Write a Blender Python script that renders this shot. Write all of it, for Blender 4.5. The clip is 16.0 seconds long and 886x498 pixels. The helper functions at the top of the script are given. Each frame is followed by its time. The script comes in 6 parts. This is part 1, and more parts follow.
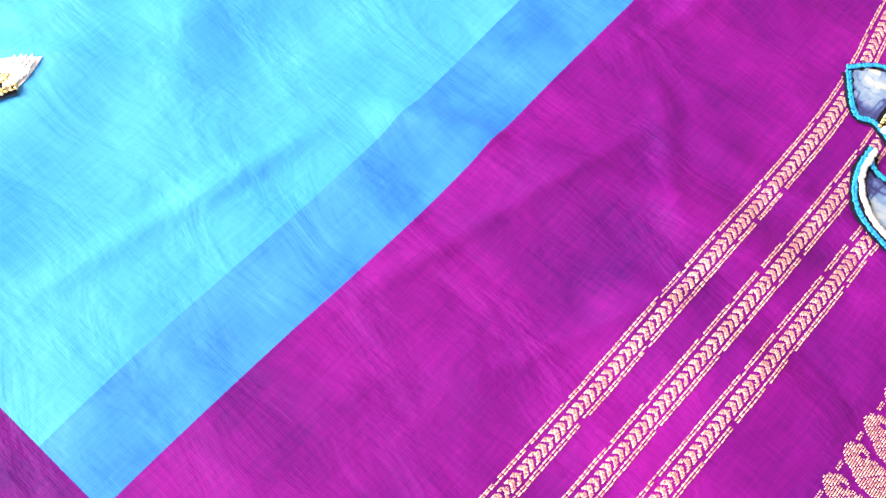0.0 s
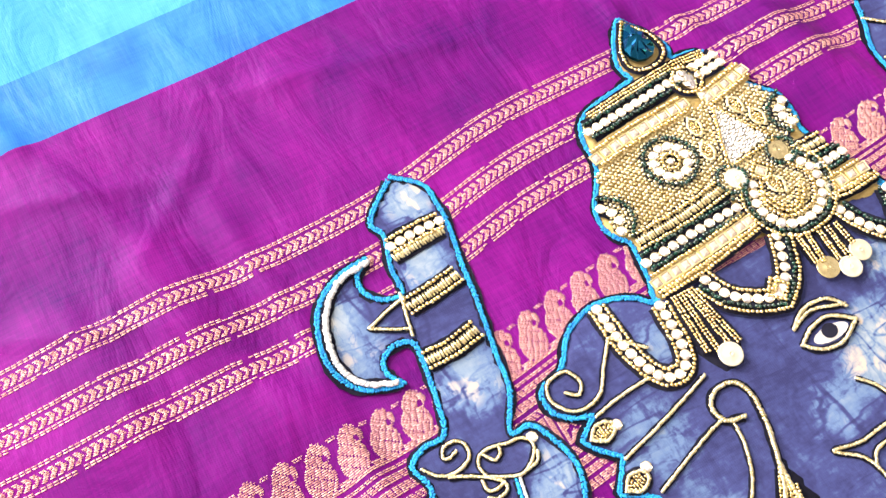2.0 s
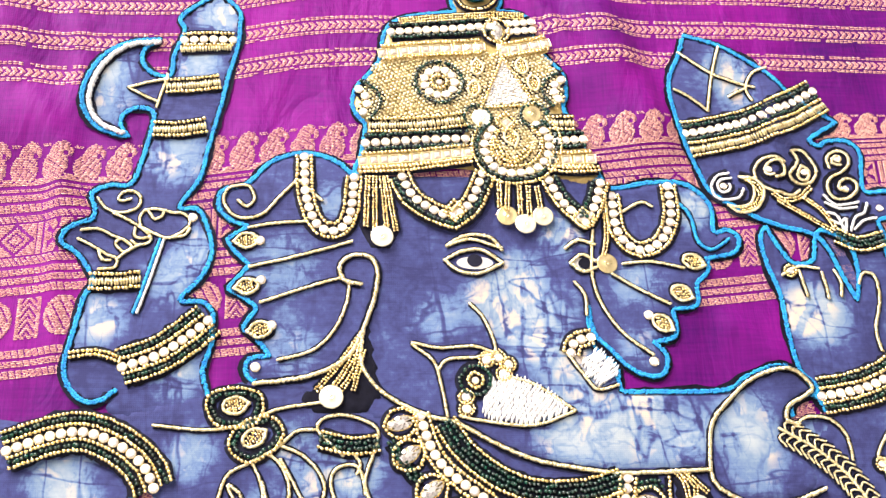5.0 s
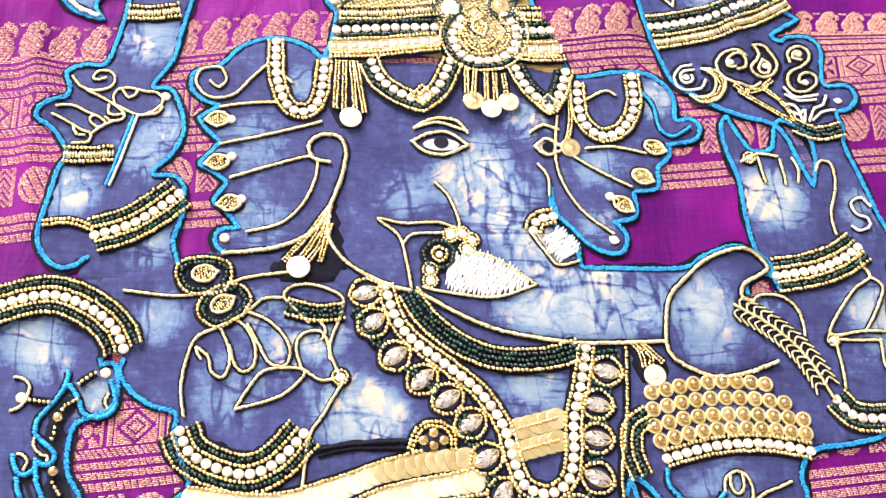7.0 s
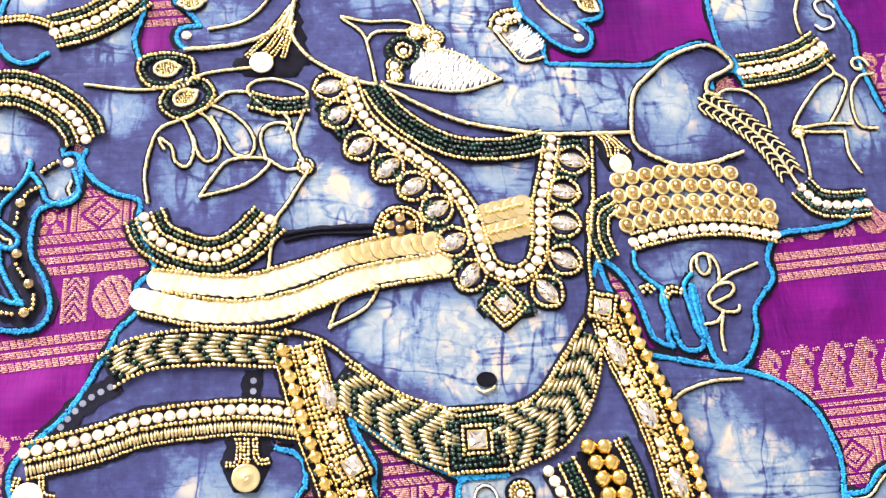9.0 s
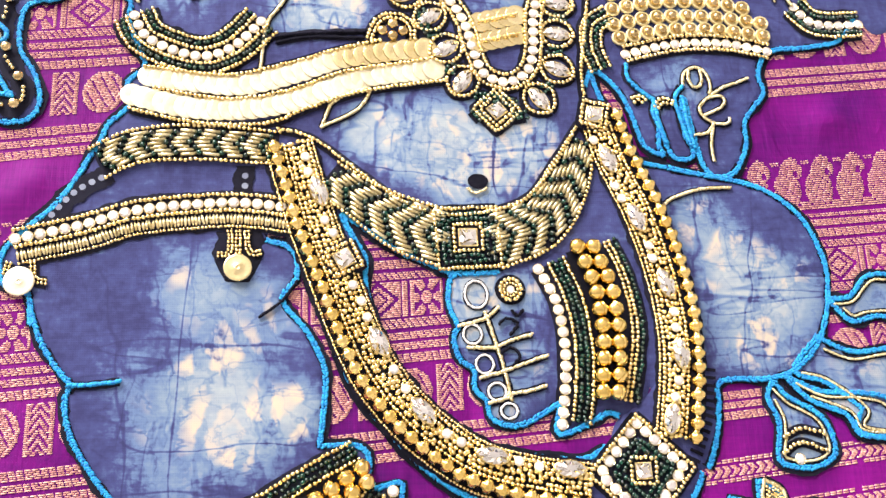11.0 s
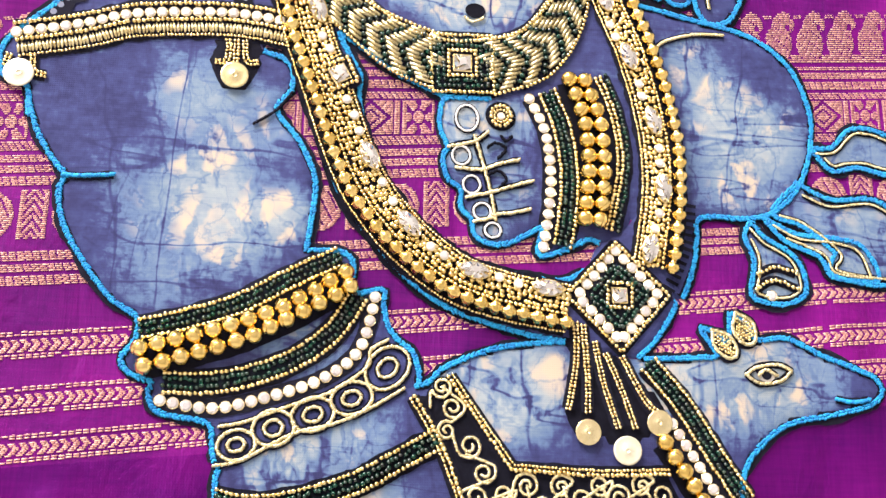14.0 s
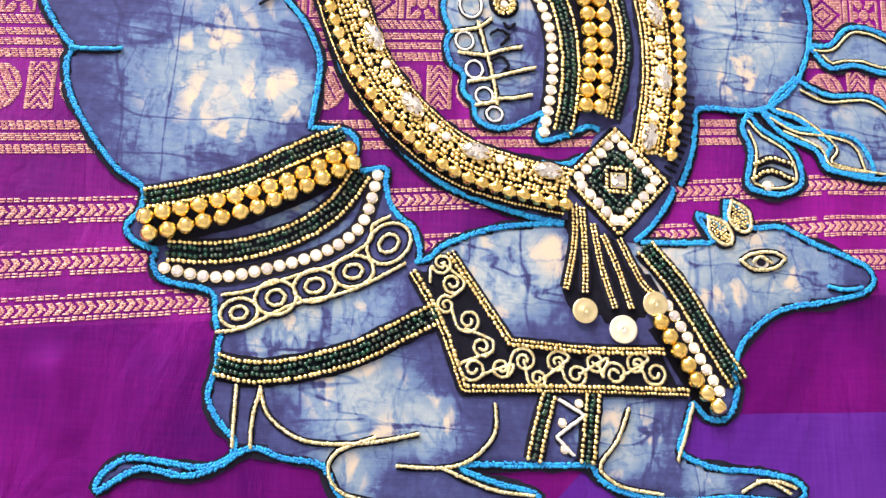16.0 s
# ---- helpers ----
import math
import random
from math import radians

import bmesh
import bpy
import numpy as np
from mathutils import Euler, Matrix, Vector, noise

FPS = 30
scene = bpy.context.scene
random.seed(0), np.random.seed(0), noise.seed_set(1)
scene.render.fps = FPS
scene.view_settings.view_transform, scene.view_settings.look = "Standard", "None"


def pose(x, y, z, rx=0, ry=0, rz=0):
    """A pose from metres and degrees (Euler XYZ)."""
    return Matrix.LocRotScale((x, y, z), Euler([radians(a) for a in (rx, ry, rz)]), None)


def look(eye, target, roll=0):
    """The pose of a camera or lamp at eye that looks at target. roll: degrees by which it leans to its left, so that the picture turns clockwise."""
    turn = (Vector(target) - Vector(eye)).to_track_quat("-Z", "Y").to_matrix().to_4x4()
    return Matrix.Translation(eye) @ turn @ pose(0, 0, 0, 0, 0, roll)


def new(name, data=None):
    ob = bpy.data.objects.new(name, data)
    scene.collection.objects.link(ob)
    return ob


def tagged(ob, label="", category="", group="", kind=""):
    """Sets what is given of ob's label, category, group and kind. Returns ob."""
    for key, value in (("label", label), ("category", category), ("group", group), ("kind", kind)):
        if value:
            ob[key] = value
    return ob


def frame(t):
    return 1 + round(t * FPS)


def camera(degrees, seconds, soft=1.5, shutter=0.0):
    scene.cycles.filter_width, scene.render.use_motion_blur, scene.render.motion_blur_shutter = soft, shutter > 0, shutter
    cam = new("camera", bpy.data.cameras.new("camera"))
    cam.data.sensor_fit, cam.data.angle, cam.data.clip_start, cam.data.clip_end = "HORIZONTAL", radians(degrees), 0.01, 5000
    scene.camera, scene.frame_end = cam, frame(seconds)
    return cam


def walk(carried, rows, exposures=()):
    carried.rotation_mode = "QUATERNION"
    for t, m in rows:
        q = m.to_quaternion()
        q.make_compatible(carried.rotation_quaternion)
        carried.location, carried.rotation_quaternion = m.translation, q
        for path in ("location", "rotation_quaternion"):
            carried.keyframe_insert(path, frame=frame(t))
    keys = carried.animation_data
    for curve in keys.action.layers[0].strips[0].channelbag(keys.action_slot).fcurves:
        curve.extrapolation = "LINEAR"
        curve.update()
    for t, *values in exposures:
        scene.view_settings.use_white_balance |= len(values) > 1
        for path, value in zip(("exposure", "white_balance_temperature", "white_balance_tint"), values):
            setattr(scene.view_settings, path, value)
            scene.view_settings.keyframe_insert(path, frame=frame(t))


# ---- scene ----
from mathutils.geometry import delaunay_2d_cdt

cam = camera(42.9, 16.0, soft=1.5)
PATH = [
    (0, (-0.434, 0.254, 0.365), (0.259, 0.694, -1.459), 10.5),
    (0.5, (-0.389, 0.246, 0.356), (0.318, 0.686, -1.462), 12.4),
    (1, (-0.317, 0.189, 0.359), (0.305, 0.714, -1.468), 9.0),
    (1.5, (-0.271, 0.13, 0.372), (0.306, 0.71, -1.453), 9.7),
    (2, (-0.23, 0.092, 0.394), (0.261, 0.783, -1.418), 6.6),
    (2.5, (-0.19, 0.058, 0.411), (0.228, 0.804, -1.397), 5.9),
    (3, (-0.162, 0.035, 0.417), (0.143, 0.821, -1.397), 4.9),
    (3.5, (-0.133, 0.016, 0.426), (0.101, 0.807, -1.396), 7.9),
    (4, (-0.091, -0.003, 0.436), (0.091, 0.797, -1.388), 10.4),
    (4.2, (-0.079, -0.012, 0.439), (0.105, 0.78, -1.388), 11.7),
    (6.3, (-0.062, -0.078, 0.448), (0.123, 0.747, -1.365), 12.5),
    (6.5, (-0.059, -0.078, 0.448), (0.134, 0.714, -1.378), 13.7),
    (7, (-0.058, -0.095, 0.44), (0.137, 0.685, -1.392), 13.9),
    (7.5, (-0.053, -0.11, 0.436), (0.148, 0.642, -1.406), 14.4),
    (8, (-0.053, -0.128, 0.43), (0.153, 0.628, -1.41), 13.7),
    (8.5, (-0.05, -0.148, 0.42), (0.167, 0.61, -1.417), 14.1),
    (9, (-0.051, -0.165, 0.411), (0.178, 0.575, -1.434), 15.8),
    (9.5, (-0.054, -0.181, 0.403), (0.195, 0.522, -1.453), 18.4),
    (9.7, (-0.053, -0.188, 0.402), (0.192, 0.511, -1.456), 18.1),
    (11.8, (-0.058, -0.225, 0.389), (0.219, 0.349, -1.507), 25.5),
    (12, (-0.057, -0.228, 0.389), (0.215, 0.331, -1.512), 26.1),
    (12.5, (-0.056, -0.239, 0.387), (0.223, 0.318, -1.513), 27.8),
    (13, (-0.055, -0.246, 0.387), (0.225, 0.306, -1.515), 28.2),
    (13.5, (-0.056, -0.255, 0.387), (0.231, 0.302, -1.513), 29.2),
    (14, (-0.056, -0.262, 0.387), (0.234, 0.29, -1.513), 29.8),
    (14.5, (-0.055, -0.272, 0.388), (0.232, 0.272, -1.515), 30.8),
    (15, (-0.055, -0.28, 0.388), (0.235, 0.251, -1.519), 31.7),
    (15.5, (-0.056, -0.29, 0.384), (0.249, 0.235, -1.522), 33.1),
    (16, (-0.057, -0.298, 0.383), (0.245, 0.219, -1.525), 33.2),
]
EXPOSURES = ((0.0, 0.0), (9.7, 0.0), (11.8, -0.12), (16.0, -0.12))
walk(cam, [(t, look(eye, target, roll)) for t, eye, target, roll in PATH], EXPOSURES)

# ---- light: one added area lamp, set in an assumed window opening ----
world = bpy.data.worlds.new("daylight")
scene.world = world
world.use_nodes = True
wn = world.node_tree.nodes
sky = wn.new("ShaderNodeTexSky")
sky.sky_type, sky.sun_disc = "NISHITA", False
sky.sun_elevation, sky.sun_rotation = radians(48), radians(20)
world.node_tree.links.new(sky.outputs[0], wn["Background"].inputs[0])
wn["Background"].inputs[1].default_value = 0.12
# no source is in view; this lamp is added for soft light from upper left
lamp_data = bpy.data.lights.new("added_key_light", "AREA")
lamp_data.shape, lamp_data.size, lamp_data.size_y = "RECTANGLE", 1.65, 1.5
lamp_data.energy, lamp_data.color = 230.0, (1.0, 0.925, 0.905)
lamp = new("added_key_light", lamp_data)
lamp.matrix_world = look((-1.2, 1.96, 1.1), (-0.05, 0.05, 0.0))


# ---- materials ----
def material(name, rough=0.5, metal=0.0, sheen=0.0):
    m = bpy.data.materials.new(name)
    m.use_nodes = True
    p = m.node_tree.nodes["Principled BSDF"]
    p.inputs["Roughness"].default_value, p.inputs["Metallic"].default_value = rough, metal
    p.inputs["Sheen Weight"].default_value = sheen
    return m, m.node_tree.nodes, m.node_tree.links, p


def ramp(nodes, stops):
    r = nodes.new("ShaderNodeValToRGB")
    while len(r.color_ramp.elements) < len(stops):
        r.color_ramp.elements.new(0.5)
    for e, (at, c) in zip(r.color_ramp.elements, stops):
        e.position, e.color = at, (*c, 1)
    return r


def noise_tex(nodes, links, co, scale, detail=4.0, rough=0.55, distort=0.0):
    n = nodes.new("ShaderNodeTexNoise")
    n.inputs["Scale"].default_value, n.inputs["Detail"].default_value = scale, detail
    n.inputs["Roughness"].default_value, n.inputs["Distortion"].default_value = rough, distort
    links.new(co, n.inputs["Vector"])
    return n


def bumped(nodes, links, p, height, strength, distance=0.0004):
    b = nodes.new("ShaderNodeBump")
    b.inputs["Strength"].default_value, b.inputs["Distance"].default_value = strength, distance
    links.new(height, b.inputs["Height"])
    links.new(b.outputs[0], p.inputs["Normal"])


def maths(nodes, links, op, a, b):
    n = nodes.new("ShaderNodeMath")
    n.operation = op
    for i, v in enumerate((a, b)):
        if isinstance(v, (int, float)):
            n.inputs[i].default_value = v
        else:
            links.new(v, n.inputs[i])
    return n.outputs[0]


def weave(nodes, links, co, pitch):
    """Threads crossing at right angles: a height between 0 and 1."""
    outs = []
    for way in ("X", "Y"):
        w = nodes.new("ShaderNodeTexWave")
        w.wave_type, w.bands_direction = "BANDS", way
        w.inputs["Scale"].default_value = 0.314 / pitch
        w.inputs["Distortion"].default_value, w.inputs["Detail Scale"].default_value = 1.2, 3.0
        links.new(co, w.inputs["Vector"])
        outs.append(w.outputs["Fac"])
    return maths(nodes, links, "MULTIPLY", outs[0], outs[1])


def cloth_material(name, stops, rough=0.5, sheen=0.25, blotch=9.0, lustre=0.0):
    m, n, l, p = material(name, rough, lustre, sheen)
    co = n.new("ShaderNodeTexCoord").outputs["Object"]
    big = noise_tex(n, l, co, blotch, 3.0)
    slub = n.new("ShaderNodeMapping")
    slub.inputs["Scale"].default_value = (60, 700, 1)
    l.new(co, slub.inputs[0])
    fine = noise_tex(n, l, slub.outputs[0], 1.0, 3.0)
    slub2 = n.new("ShaderNodeMapping")
    slub2.inputs["Scale"].default_value = (900, 50, 1)
    l.new(co, slub2.inputs[0])
    fine2 = noise_tex(n, l, slub2.outputs[0], 1.0, 2.0)
    s = maths(n, l, "ADD", maths(n, l, "MULTIPLY", big.outputs[0], 0.66),
              maths(n, l, "MULTIPLY", maths(n, l, "ADD", fine.outputs[0], fine2.outputs[0]), 0.17))
    r = ramp(n, stops)
    l.new(s, r.inputs[0])
    l.new(r.outputs[0], p.inputs["Base Color"])
    h = maths(n, l, "ADD", weave(n, l, co, 0.0009), maths(n, l, "MULTIPLY", fine.outputs[0], 0.35))
    bumped(n, l, p, h, 0.13, 0.0003)
    crush = n.new("ShaderNodeMapping")
    crush.inputs["Scale"].default_value, crush.inputs["Rotation"].default_value = (1.0, 0.45, 1.0), (0, 0, 0.6)
    l.new(co, crush.inputs[0])
    crease = noise_tex(n, l, crush.outputs[0], 42.0, 4.0, 0.5, 0.6)
    soft = n.new("ShaderNodeBump")
    soft.inputs["Strength"].default_value, soft.inputs["Distance"].default_value = 0.85, 0.0035
    l.new(crease.outputs[0], soft.inputs["Height"])
    l.new(soft.outputs[0], p.inputs["Normal"].links[0].from_node.inputs["Normal"])
    p.inputs["Sheen Roughness"].default_value = 0.4
    p.inputs["Specular IOR Level"].default_value = 0.12
    return m


SILK = cloth_material("magenta_silk", [(0.32, (0.046, 0.001, 0.092)), (0.5, (0.136, 0.002, 0.150)),
      (0.68, (0.240, 0.005, 0.220))], 0.62, 0.0, 14.0, 0.03)
CYAN = cloth_material("turquoise_silk", [(0.32, (0.020, 0.18, 0.46)), (0.5, (0.045, 0.26, 0.58)), (0.68, (0.075, 0.34, 0.66))], 0.5, 0.03)
BLUE = cloth_material("blue_border_silk", [(0.30, (0.015, 0.10, 0.40)), (0.5, (0.03, 0.165, 0.53)), (0.70, (0.05, 0.23, 0.62))], 0.5, 0.03, 30.0)
# the magenta silk again, with the weaker light low down put into its colour
DIM_SILK = cloth_material("dimmed_magenta_silk", [(0.32, (0.055, 0.001, 0.10)), (0.5, (0.115, 0.002, 0.14)),
      (0.68, (0.175, 0.004, 0.18))], 0.42, 0.0, 16.0, 0.4)
VIOLET = cloth_material("violet_silk", [(0.32, (0.07, 0.012, 0.22)), (0.5, (0.10, 0.016, 0.27)), (0.68, (0.13, 0.03, 0.33))], 0.42, 0.0, 9.0, 0.4)


def batik_material():
    m, n, l, p = material("batik_cotton", 0.72)
    p.inputs["Specular IOR Level"].default_value = 0.12
    co = n.new("ShaderNodeTexCoord").outputs["Object"]
    dye = n.new("ShaderNodeAttribute")
    dye.attribute_name = "dye"
    warp = noise_tex(n, l, co, 38.0, 4.0, 0.6)
    cloud = noise_tex(n, l, co, 34.0, 5.0, 0.62, 0.3)
    fine = noise_tex(n, l, co, 260.0, 3.0, 0.6)
    mix = n.new("ShaderNodeVectorMath")
    mix.operation = "MULTIPLY_ADD"
    l.new(warp.outputs[1], mix.inputs[0])
    mix.inputs[1].default_value = (0.014, 0.014, 0.0)
    l.new(co, mix.inputs[2])
    tall = n.new("ShaderNodeMapping")
    tall.inputs["Scale"].default_value = (1.0, 0.62, 1.0)
    l.new(mix.outputs[0], tall.inputs[0])
    cells = n.new("ShaderNodeTexVoronoi")
    cells.feature = "DISTANCE_TO_EDGE"
    cells.inputs["Scale"].default_value = 76.0
    l.new(tall.outputs[0], cells.inputs["Vector"])
    blot = n.new("ShaderNodeMapRange")
    blot.interpolation_type = "SMOOTHSTEP"
    blot.inputs["From Min"].default_value, blot.inputs["From Max"].default_value = 0.08, 0.20
    blot.inputs["To Min"].default_value, blot.inputs["To Max"].default_value = 0.0, 1.0
    l.new(cells.outputs["Distance"], blot.inputs[0])
    broken = noise_tex(n, l, co, 55.0, 2.0)
    gate = n.new("ShaderNodeMapRange")
    gate.inputs["From Min"].default_value, gate.inputs["From Max"].default_value = 0.40, 0.60
    l.new(broken.outputs[0], gate.inputs[0])
    pale = maths(n, l, "ADD", dye.outputs["Fac"], maths(n, l, "MULTIPLY", maths(n, l, "SUBTRACT", cloud.outputs[0], 0.5), 0.5))
    pale = maths(n, l, "ADD", pale, maths(n, l, "MULTIPLY", maths(n, l, "SUBTRACT", fine.outputs[0], 0.5), 0.42))
    slub = n.new("ShaderNodeMapping")
    slub.inputs["Scale"].default_value = (70, 620, 1)
    l.new(co, slub.inputs[0])
    streak = noise_tex(n, l, slub.outputs[0], 1.0, 3.0)
    pale = maths(n, l, "ADD", pale, maths(n, l, "MULTIPLY", maths(n, l, "SUBTRACT", streak.outputs[0], 0.5), 0.22))
    depth = n.new("ShaderNodeMapRange")
    depth.interpolation_type = "SMOOTHSTEP"
    depth.inputs["From Min"].default_value, depth.inputs["From Max"].default_value = 0.30, 0.62
    l.new(dye.outputs["Fac"], depth.inputs[0])
    bare = maths(n, l, "MULTIPLY", maths(n, l, "MULTIPLY", blot.outputs[0], gate.outputs[0]), depth.outputs[0])
    veins = None
    for scale, squash, wide, dark in ((21.0, (1.0, 0.26, 1.0), 0.015, 0.9), (24.0, (0.26, 1.0, 1.0), 0.013, 0.85),
                                      (52.0, (1.0, 0.42, 1.0), 0.030, 0.5), (64.0, (0.45, 1.0, 1.0), 0.030, 0.42), (120.0, (1.0, 0.7, 1.0), 0.035, 0.28)):
        m2 = n.new("ShaderNodeMapping")
        m2.inputs["Scale"].default_value, m2.inputs["Rotation"].default_value = squash, (0, 0, 0.1)
        l.new(co, m2.inputs[0])
        vein = noise_tex(n, l, m2.outputs[0], scale, 4.0, 0.55, 0.25)
        crack = n.new("ShaderNodeMapRange")
        crack.interpolation_type = "SMOOTHSTEP"
        crack.inputs["From Min"].default_value, crack.inputs["From Max"].default_value = 0.0, wide
        crack.inputs["To Min"].default_value, crack.inputs["To Max"].default_value = dark, 0.0
        l.new(maths(n, l, "ABSOLUTE", maths(n, l, "SUBTRACT", vein.outputs[0], 0.5), 0.0), crack.inputs[0])
        veins = crack.outputs[0] if veins is None else maths(n, l, "ADD", veins, crack.outputs[0])
    veins = maths(n, l, "MULTIPLY", veins, maths(n, l, "ADD", fine.outputs[0], 0.25))
    s = maths(n, l, "SUBTRACT", pale, maths(n, l, "MULTIPLY", maths(n, l, "MULTIPLY", veins, 0.8), dye.outputs["Fac"]))
    r = ramp(n, [(0.0, (0.034, 0.036, 0.115)), (0.2, (0.054, 0.064, 0.185)), (0.36, (0.115, 0.18, 0.33)),
                 (0.58, (0.20, 0.275, 0.375)), (0.9, (0.37, 0.41, 0.43))])
    l.new(s, r.inputs[0])
    cream = n.new("ShaderNodeMix")
    cream.data_type = "RGBA"
    l.new(maths(n, l, "SUBTRACT", bare, maths(n, l, "MULTIPLY", veins, 1.0)), cream.inputs["Factor"])
    l.new(r.outputs[0], cream.inputs["A"])
    cream.inputs["B"].default_value = (0.58, 0.475, 0.365, 1)
    l.new(cream.outputs["Result"], p.inputs["Base Color"])
    h = maths(n, l, "ADD", weave(n, l, co, 0.0008), warp.outputs[0])
    bumped(n, l, p, h, 0.14, 0.0004)
    return m


BATIK = batik_material()


def plain(name, low, high, rough, metal, scale=400.0, bump=0.15, by_object=True, coat=0.0):
    """A small hard or thread material whose pieces differ a little from one another."""
    m, n, l, p = material(name, rough, metal)
    co = n.new("ShaderNodeTexCoord").outputs["Object"]
    grain = noise_tex(n, l, co, scale, 3.0)
    isle = n.new("ShaderNodeNewGeometry").outputs["Random Per Island"]
    ob = n.new("ShaderNodeObjectInfo").outputs["Random"]
    s = maths(n, l, "ADD", maths(n, l, "MULTIPLY", grain.outputs[0], 0.6), maths(n, l, "MULTIPLY", ob if by_object else isle, 0.4))
    r = ramp(n, [(0.25, low), (0.75, high)])
    l.new(s, r.inputs[0])
    l.new(r.outputs[0], p.inputs["Base Color"])
    p.inputs["Coat Weight"].default_value = coat
    rr = n.new("ShaderNodeMapRange")
    rr.inputs["To Min"].default_value, rr.inputs["To Max"].default_value = rough * 0.75, min(1.0, rough * 1.3)
    l.new(grain.outputs[0], rr.inputs[0])
    l.new(rr.outputs[0], p.inputs["Roughness"])
    if bump:
        bumped(n, l, p, grain.outputs[0], bump, 0.0003)
    return m


YARN = plain("cyan_yarn", (0.0, 0.17, 0.50), (0.012, 0.40, 0.78), 0.6, 0.0, 900, 0.3, False)
DARK = plain("black_outline_dye", (0.006, 0.006, 0.011), (0.018, 0.018, 0.032), 0.75, 0.0, 300, 0.3)
DARK.node_tree.nodes["Principled BSDF"].inputs["Specular IOR Level"].default_value = 0.06
GOLDTHREAD = plain("gold_thread", (0.60, 0.48, 0.22), (0.96, 0.86, 0.56), 0.28, 0.8, 900, 0.3, False)
GOLDBEAD = plain("gold_seed_bead", (0.62, 0.46, 0.17), (0.98, 0.82, 0.44), 0.2, 1.0, 500, 0.0, False)
GREENBEAD = plain("dark_green_bead", (0.001, 0.005, 0.004), (0.004, 0.055, 0.033), 0.09, 0.0, 500, 0.0, False, 0.5)
STONE = plain("white_stone", (0.60, 0.55, 0.54), (0.96, 0.95, 0.95), 0.1, 0.3, 700, 0.1, True, 0.6)
SILVER = plain("silver_thread", (0.68, 0.67, 0.65), (0.95, 0.94, 0.92), 0.35, 0.3, 900, 0.2, False)
BELL = plain("gold_bell_metal", (0.84, 0.58, 0.16), (1.0, 0.78, 0.32), 0.17, 1.0, 300, 0.04)
COIN = plain("gold_sequin", (0.70, 0.56, 0.26), (0.90, 0.78, 0.46), 0.22, 0.9, 500, 0.05)
PALECOIN = plain("pale_sequin", (0.80, 0.73, 0.50), (0.96, 0.91, 0.72), 0.22, 0.5, 500, 0.05)
KNOBGOLD = plain("antique_gold", (0.50, 0.36, 0.16), (0.78, 0.60, 0.32), 0.16, 1.0, 500, 0.0)
CUPGOLD = plain("pale_gold_wire", (0.74, 0.60, 0.26), (0.95, 0.84, 0.50), 0.3, 0.55, 900, 0.4)
ZARI = plain("zari_weave", (0.58, 0.24, 0.24), (1.0, 0.60, 0.47), 0.36, 0.35, 700, 0.3, False)
GOLDCLOTH = plain("gold_stitched_ground", (0.42, 0.30, 0.10), (0.66, 0.50, 0.22), 0.45, 0.5, 700, 0.6)
PALEDYE = plain("grey_blue_dye", (0.14, 0.16, 0.24), (0.22, 0.25, 0.33), 0.75, 0.0, 300, 0.2)
PALECOTTON = plain("undyed_cotton", (0.45, 0.43, 0.42), (0.62, 0.58, 0.53), 0.8, 0.0, 500, 0.3)
TABLE = plain("pale_table_top", (0.55, 0.52, 0.47), (0.68, 0.65, 0.60), 0.5, 0.0, 12, 0.1)
# tone of the added, unseen walls; it sets how much light they bounce
PAINT = plain("warm_grey_wall_paint", (0.62, 0.60, 0.57), (0.70, 0.68, 0.65), 0.8, 0.0, 30, 0.1)
FLOOR = plain("grey_floor", (0.30, 0.29, 0.28), (0.40, 0.39, 0.37), 0.4, 0.0, 6, 0.1)


def glass_material(name, colour, rough=0.03, metal=0.0, coat=1.0):
    m, n, l, p = material(name, rough)
    p.inputs["Base Color"].default_value = (*colour, 1)
    p.inputs["Transmission Weight"].default_value, p.inputs["IOR"].default_value = 0.0, 1.6
    p.inputs["Metallic"].default_value = metal
    p.inputs["Coat Weight"].default_value = coat
    co = n.new("ShaderNodeTexCoord").outputs["Object"]
    bumped(n, l, p, noise_tex(n, l, co, 600).outputs[0], 0.05, 0.0002)
    return m


CHAMPAGNE = glass_material("champagne_crystal", (0.74, 0.62, 0.50), 0.08, 0.45)
CRYSTAL = glass_material("clear_crystal", (0.80, 0.78, 0.77), 0.03, 0.95, 0.3)
GEM = glass_material("deep_blue_crystal", (0.006, 0.10, 0.20), 0.03, 0.92, 0.0)

